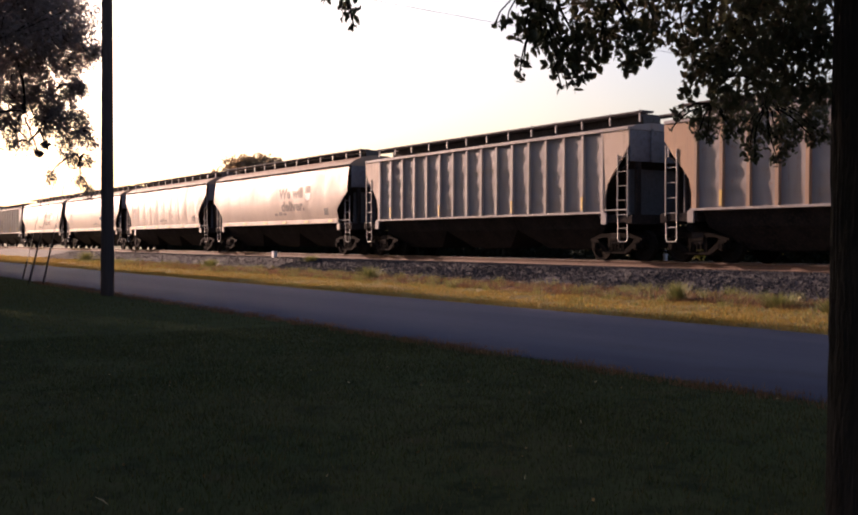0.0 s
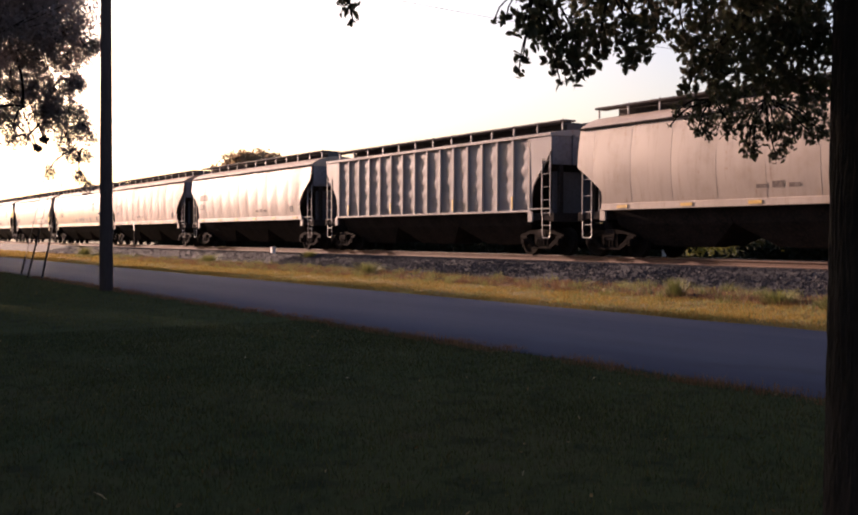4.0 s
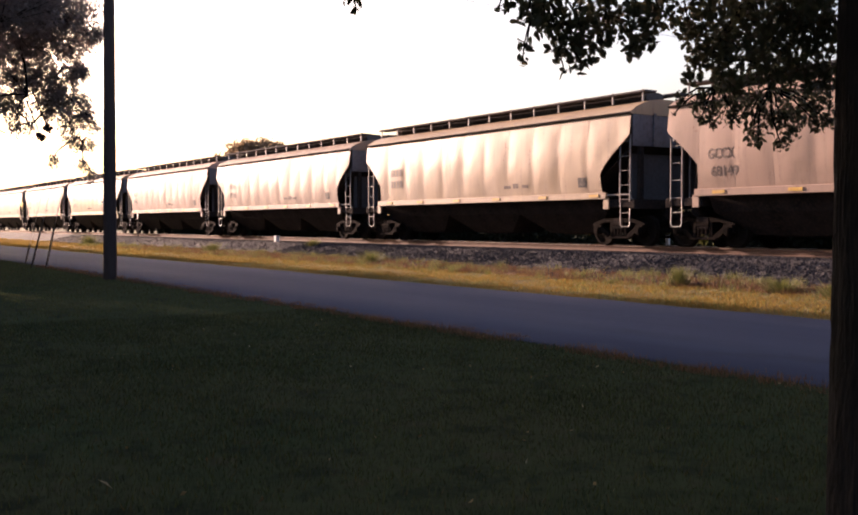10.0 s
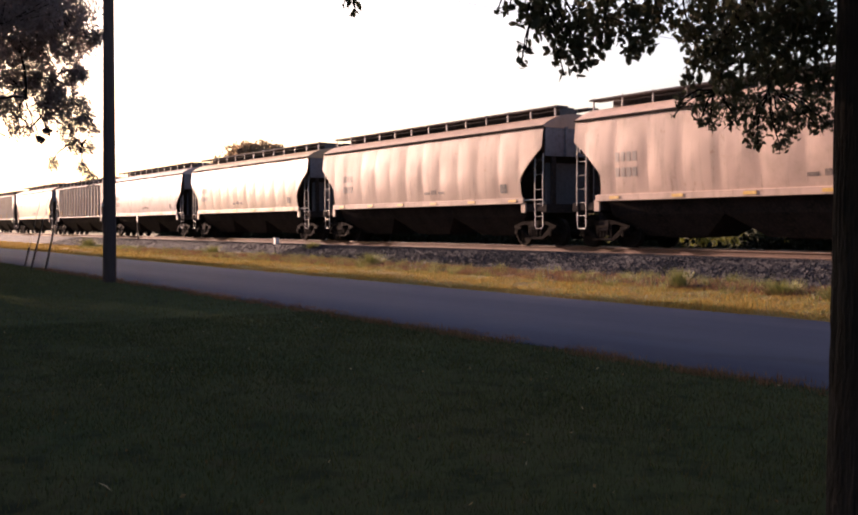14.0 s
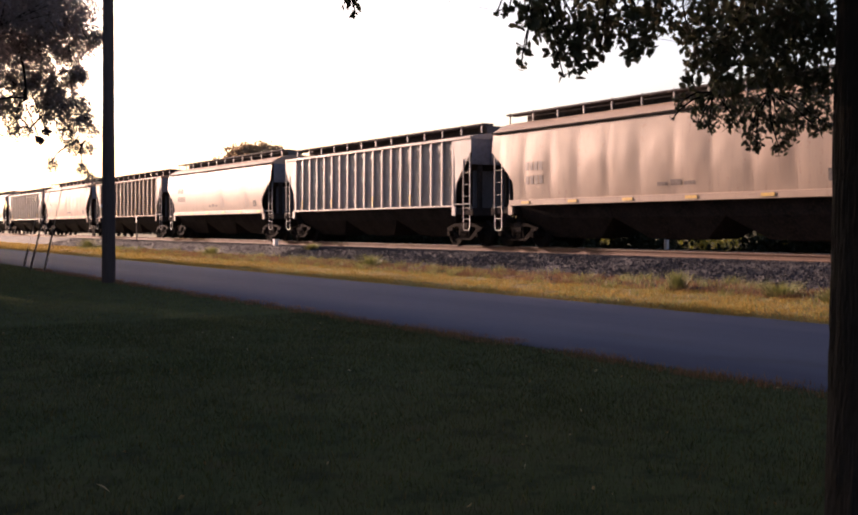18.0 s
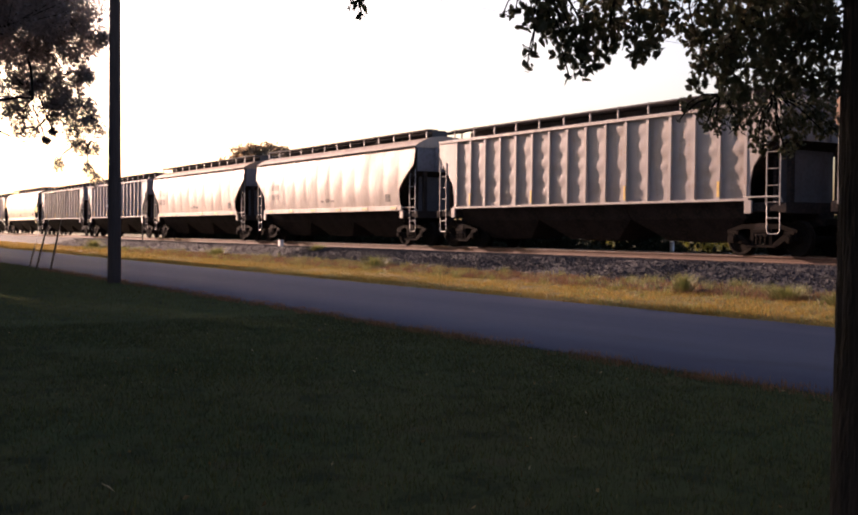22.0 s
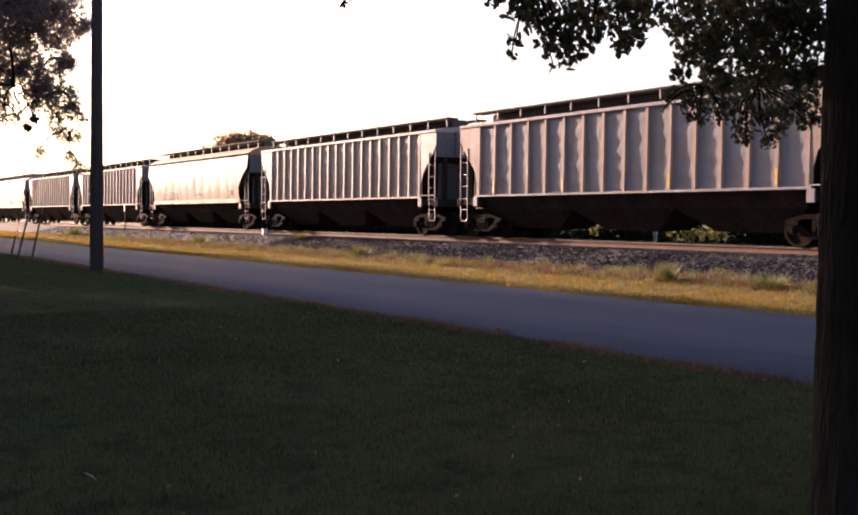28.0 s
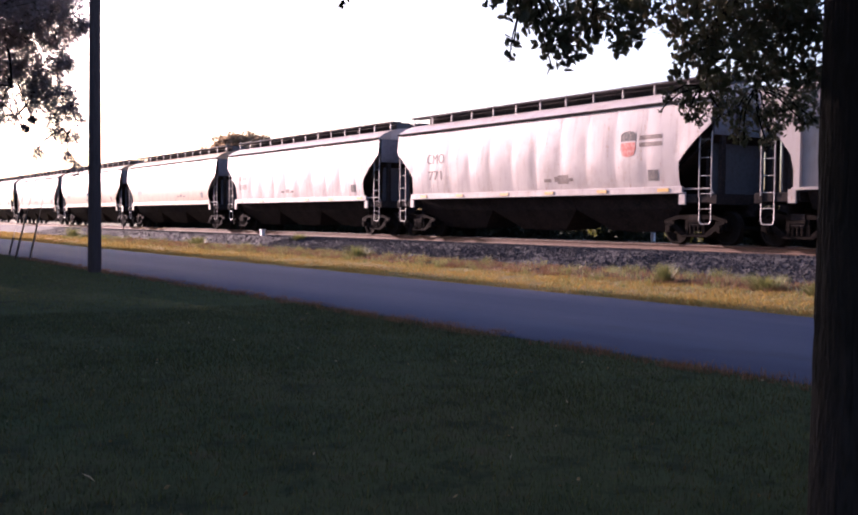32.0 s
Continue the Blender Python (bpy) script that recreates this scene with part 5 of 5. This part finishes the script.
blades("lawn_grass", 170000, (-17, -0.5, -1.0, 8.45), 0.036, 0.006, BLADE, 71, "short green lawn grass with dry patches")
blades("lawn_grass", 90000, (-17, -0.5, -1.0, 8.45), 0.04, 0.006, BLADE, 70, "tufts of green lawn grass", 0.16)
blades("lawn_grass", 190000, (-48, -0.5, -9, 8.45), 0.05, 0.016, BLADE_OLIVE, 72, "short green lawn grass with dry patches")
blades("verge_grass", 60000, (-48, -6, 13.35, 17.2), 0.06, 0.02, BLADE_DRY, 73, "dry golden grass on the verge", 0.12)
blades("verge_grass", 30000, (-130, -48, 13.35, 17.8), 0.09, 0.05, BLADE_DRY, 74, "dry golden grass on the verge", 0.2)
blades("bank_grass", 26000, (-60, -6, 16.7, 18.3), 0.13, 0.02, BLADE_PINK, 75, "reddish dry grass along the ballast", 0.14)
blades("bank_grass", 9000, (-70, -8, 16.5, 18.5), 0.2, 0.02, BLADE_WEED, 76, "green weeds along the ballast", 0.10)


blades("verge_grass", 20000, (-60, -8, 13.6, 17.0), 0.07, 0.02, BLADE_WEED, 78, "green tufts in the dry verge", 0.25)
blades("lane_edge_grass", 9000, (-40, -4, 8.1, 8.55), 0.08, 0.016, BLADE_PINK, 77, "reddish dry grass along the lane's edge", 0.10)


def fallen_leaves():
    rng = np.random.default_rng(95)
    n = 120
    pts = np.stack([rng.uniform(-16, -1.5, n), rng.uniform(0.3, 8.3, n), rng.uniform(0.03, 0.06, n)], 1)
    v, f = leaf_cloud(pts, 0.036, 1, 0.01, 96, 0.0)
    big, g = leaf_cloud([(-5.97, 1.58, 0.06), (-5.18, 2.24, 0.06)], 0.09, 1, 0.01, 97, 0.0)
    ob = new("fallen_leaves", mesh_of("fallen_leaves", v + big, f + [[i + len(v) for i in t] for t in g], LITTER))
    return tagged(ob, "scattered pale fallen leaves on the lawn", "leaves", kind="stuff")


fallen_leaves()


def ball_moss(x, y, z, r, seed):
    rng = random.Random(seed)
    b = Build()
    for _ in range(90):
        d = Vector((rng.gauss(0, 1), rng.gauss(0, 1), rng.gauss(0, 1))).normalized()
        b.tube((0, 0, 0), d * r * rng.uniform(0.7, 1.1), 0.03, 0.012, 4, False)
    b.tube((0, 0, 0), (0.3, -0.5, 1.1), 0.02, 0.02, 5, False)
    ob = new("ball_moss", b.mesh("ball_moss", BARK))
    ob.location = (x, y, z)
    return tagged(ob, "dark round clump of moss hanging in the oak", "moss clump")


ball_moss(-34.2, 7.42, 4.61, 0.19, 1)
ball_moss(-34.25, 7.23, 4.34, 0.17, 2)


def weed(x, y, w, h, seed):
    rng = np.random.default_rng(seed)
    n = 500
    a, r = rng.uniform(0, 6.28, n), np.abs(rng.normal(0, w * 0.35, n))
    z = np.full(n, -0.05)
    tip = np.stack([np.cos(a) * (r + w * 0.5 * rng.random(n)), np.sin(a) * (r + w * 0.5 * rng.random(n)), h * rng.uniform(0.3, 1, n)], 1)
    p = np.stack([np.cos(a) * r * 0.5, np.sin(a) * r * 0.5, z], 1)
    s = np.stack([-np.sin(a), np.cos(a), np.zeros(n)], 1) * 0.012
    v = np.stack([p - s, p + s, tip], 1).reshape(-1, 3)
    ob = new("weed_clump", mesh_of("weed_clump", v.tolist(), np.arange(3 * n).reshape(-1, 3).tolist(), BLADE_WEED))
    ob.location = (x, y, ground_z(y))
    return tagged(ob, "pale green weed clump at the foot of the ballast", "weed")


for wx, wy, ww, wh, ws in ((-31.5, 17.7, 0.8, 0.5, 81), (-16.3, 17.0, 0.45, 0.5, 82), (-13.6, 17.1, 0.7, 0.35, 83), (-48, 18.1, 0.9, 0.5, 84), (-12.2, 16.9, 0.6, 0.3, 85), (-40.6, 19.9, 0.6, 0.3, 86), (-71, 18.0, 1.2, 0.7, 87)):
    weed(wx, wy, ww, wh, ws)


def ballast_stones():
    rng = np.random.default_rng(91)
    n = 32000
    x = np.concatenate([rng.uniform(-42, -8, n * 3 // 4), rng.uniform(-85, -42, n // 4)])
    y = np.where(rng.random(n) < 0.82, rng.uniform(18.1, 21.6, n), rng.uniform(17.3, 18.4, n))
    z = np.interp(y, [p[0] for p in PROFILE], [p[1] for p in PROFILE])
    s = rng.uniform(0.016, 0.04, n)
    base = np.array([(1, 0, 0), (-1, 0, 0), (0, 1, 0), (0, -1, 0), (0, 0, 1), (0, 0, -1)], float)
    v = base[None] * rng.uniform(0.6, 1.3, (n, 6, 1)) * s[:, None, None] + rng.normal(0, 0.25, (n, 6, 3)) * s[:, None, None]
    v += np.stack([x, y, z + 0.01], 1)[:, None, :]
    f = np.array([(0, 2, 4), (2, 1, 4), (1, 3, 4), (3, 0, 4), (2, 0, 5), (1, 2, 5), (3, 1, 5), (0, 3, 5)])
    f = (f[None] + (np.arange(n) * 6)[:, None, None]).reshape(-1, 3)
    ob = new("ballast_stones", mesh_of("ballast_stones", v.reshape(-1, 3).tolist(), f.tolist(), STONE))
    return tagged(ob, "loose blue-grey crushed ballast stones", "ballast", kind="stuff")


ballast_stones()


# ---- pole, wires, small things ----
def utility_pole():
    top = new("utility_pole")
    top.location = (-29.4, 8.03, 0)
    tagged(top, "tall weathered wooden utility pole at the lane's edge", "utility pole")
    b = Build()
    rings, n = 15, 20
    for k in range(rings):
        z, r = -0.3 + 11.3 * k / (rings - 1), 0.19 - 0.055 * k / (rings - 1)
        b.v += [(0.018 * z + r * math.cos(2 * math.pi * i / n), r * math.sin(2 * math.pi * i / n), z) for i in range(n)]
    b.f += [(k * n + i, k * n + (i + 1) % n, (k + 1) * n + (i + 1) % n, (k + 1) * n + i) for k in range(rings - 1) for i in range(n)]
    b.f.append(tuple((rings - 1) * n + i for i in range(n)))
    part("shaft", b.mesh("shaft", POLE, True), top)
    part("tag", Build().box(-0.05, 0.05, -0.205, -0.18, 2.15, 2.22).mesh("tag", WHITE), top, "small white pole tag")
    return top


utility_pole()


def guy_wire(x, y, length, reach):
    top = new("guy_wire")
    top.location = (x, y, 0)
    tagged(top, "steel guy wire with a dark guard, staked beside the lane", "guy wire")
    end = Vector((-29.2 - x, 8.03 - y, reach))
    d = end.normalized()
    part("strand", Build().tube((0, 0, -0.05), end, 0.008).mesh("strand", GALV), top)
    part("guard", Build().tube(d * 0.02, d * length, 0.032, n=8).mesh("guard", STEEL_DARK), top, "dark plastic wire guard")


guy_wire(-43.4, 8.5, 1.3, 10.6)
guy_wire(-39.4, 7.93, 2.6, 9.3)
guy_wire(-38.25, 8.18, 2.1, 9.0)


def marker_post(x, y, h):
    top = new("marker_post")
    top.location = (x, y, ground_z(y))
    tagged(top, "small dark trackside marker post with a plate", "marker post")
    part("post", Build().box(-0.04, 0.04, -0.03, 0.03, -0.1, h).mesh("post", STEEL_DARK), top)
    part("plate", Build().box(-0.11, 0.11, -0.045, -0.032, h - 0.4, h, 0.005).mesh("plate", GALV), top)


marker_post(-67.5, 20.3, 1.6)


def rail_box(x, y):
    top = new("track_box")
    top.location = (x, y, ground_z(y) - 0.02)
    tagged(top, "small white metal box beside the rail", "equipment box")
    part("case", Build().box(-0.11, 0.11, -0.09, 0.09, 0.0, 0.30, 0.02).mesh("case", WHITE), top)
    part("lid", Build().box(-0.13, 0.13, -0.11, 0.11, 0.30, 0.335, 0.01).mesh("lid", WHITE), top)


rail_box(-45.5, 20.35)


def white_stub(x, y, h):
    top = new("marker_stub")
    top.location = (x, y, ground_z(y) - 0.05)
    tagged(top, "short white pipe marker behind the rails", "marker")
    part("pipe", Build().tube((0, 0, 0), (0, 0, h), 0.07, n=12).mesh("pipe", WHITE), top)
    part("cap", Build().tube((0, 0, h), (0, 0, h + 0.05), 0.085, 0.06, n=12).mesh("cap", GALV), top)


white_stub(-24.4, 24.9, 0.5)


def overhead_cable():
    """A thin service cable over the lawn."""
    a, c = Vector((-11.73, 6.97, 4.67)), Vector((-11.14, 7.96, 4.47))
    pts = [a + (c - a) * t + Vector((0, 0, 0.004 * (t - 1) ** 2)) for t in (-16, -10, -5, -2, 0, 1, 2, 4, 7)]
    ob = new("overhead_cable", Build().path(pts, 0.003).mesh("overhead_cable", GALV))
    return tagged(ob, "thin overhead service cable", "cable")


overhead_cable()


def motions():
    for car, x, _kind, _colour in TRAIN:
        walk(car, [(0.0, pose(x, TRACK_Y, RAIL_Z)), (32.0, pose(x + SPEED * 32.0, TRACK_Y, RAIL_Z))])


motions()
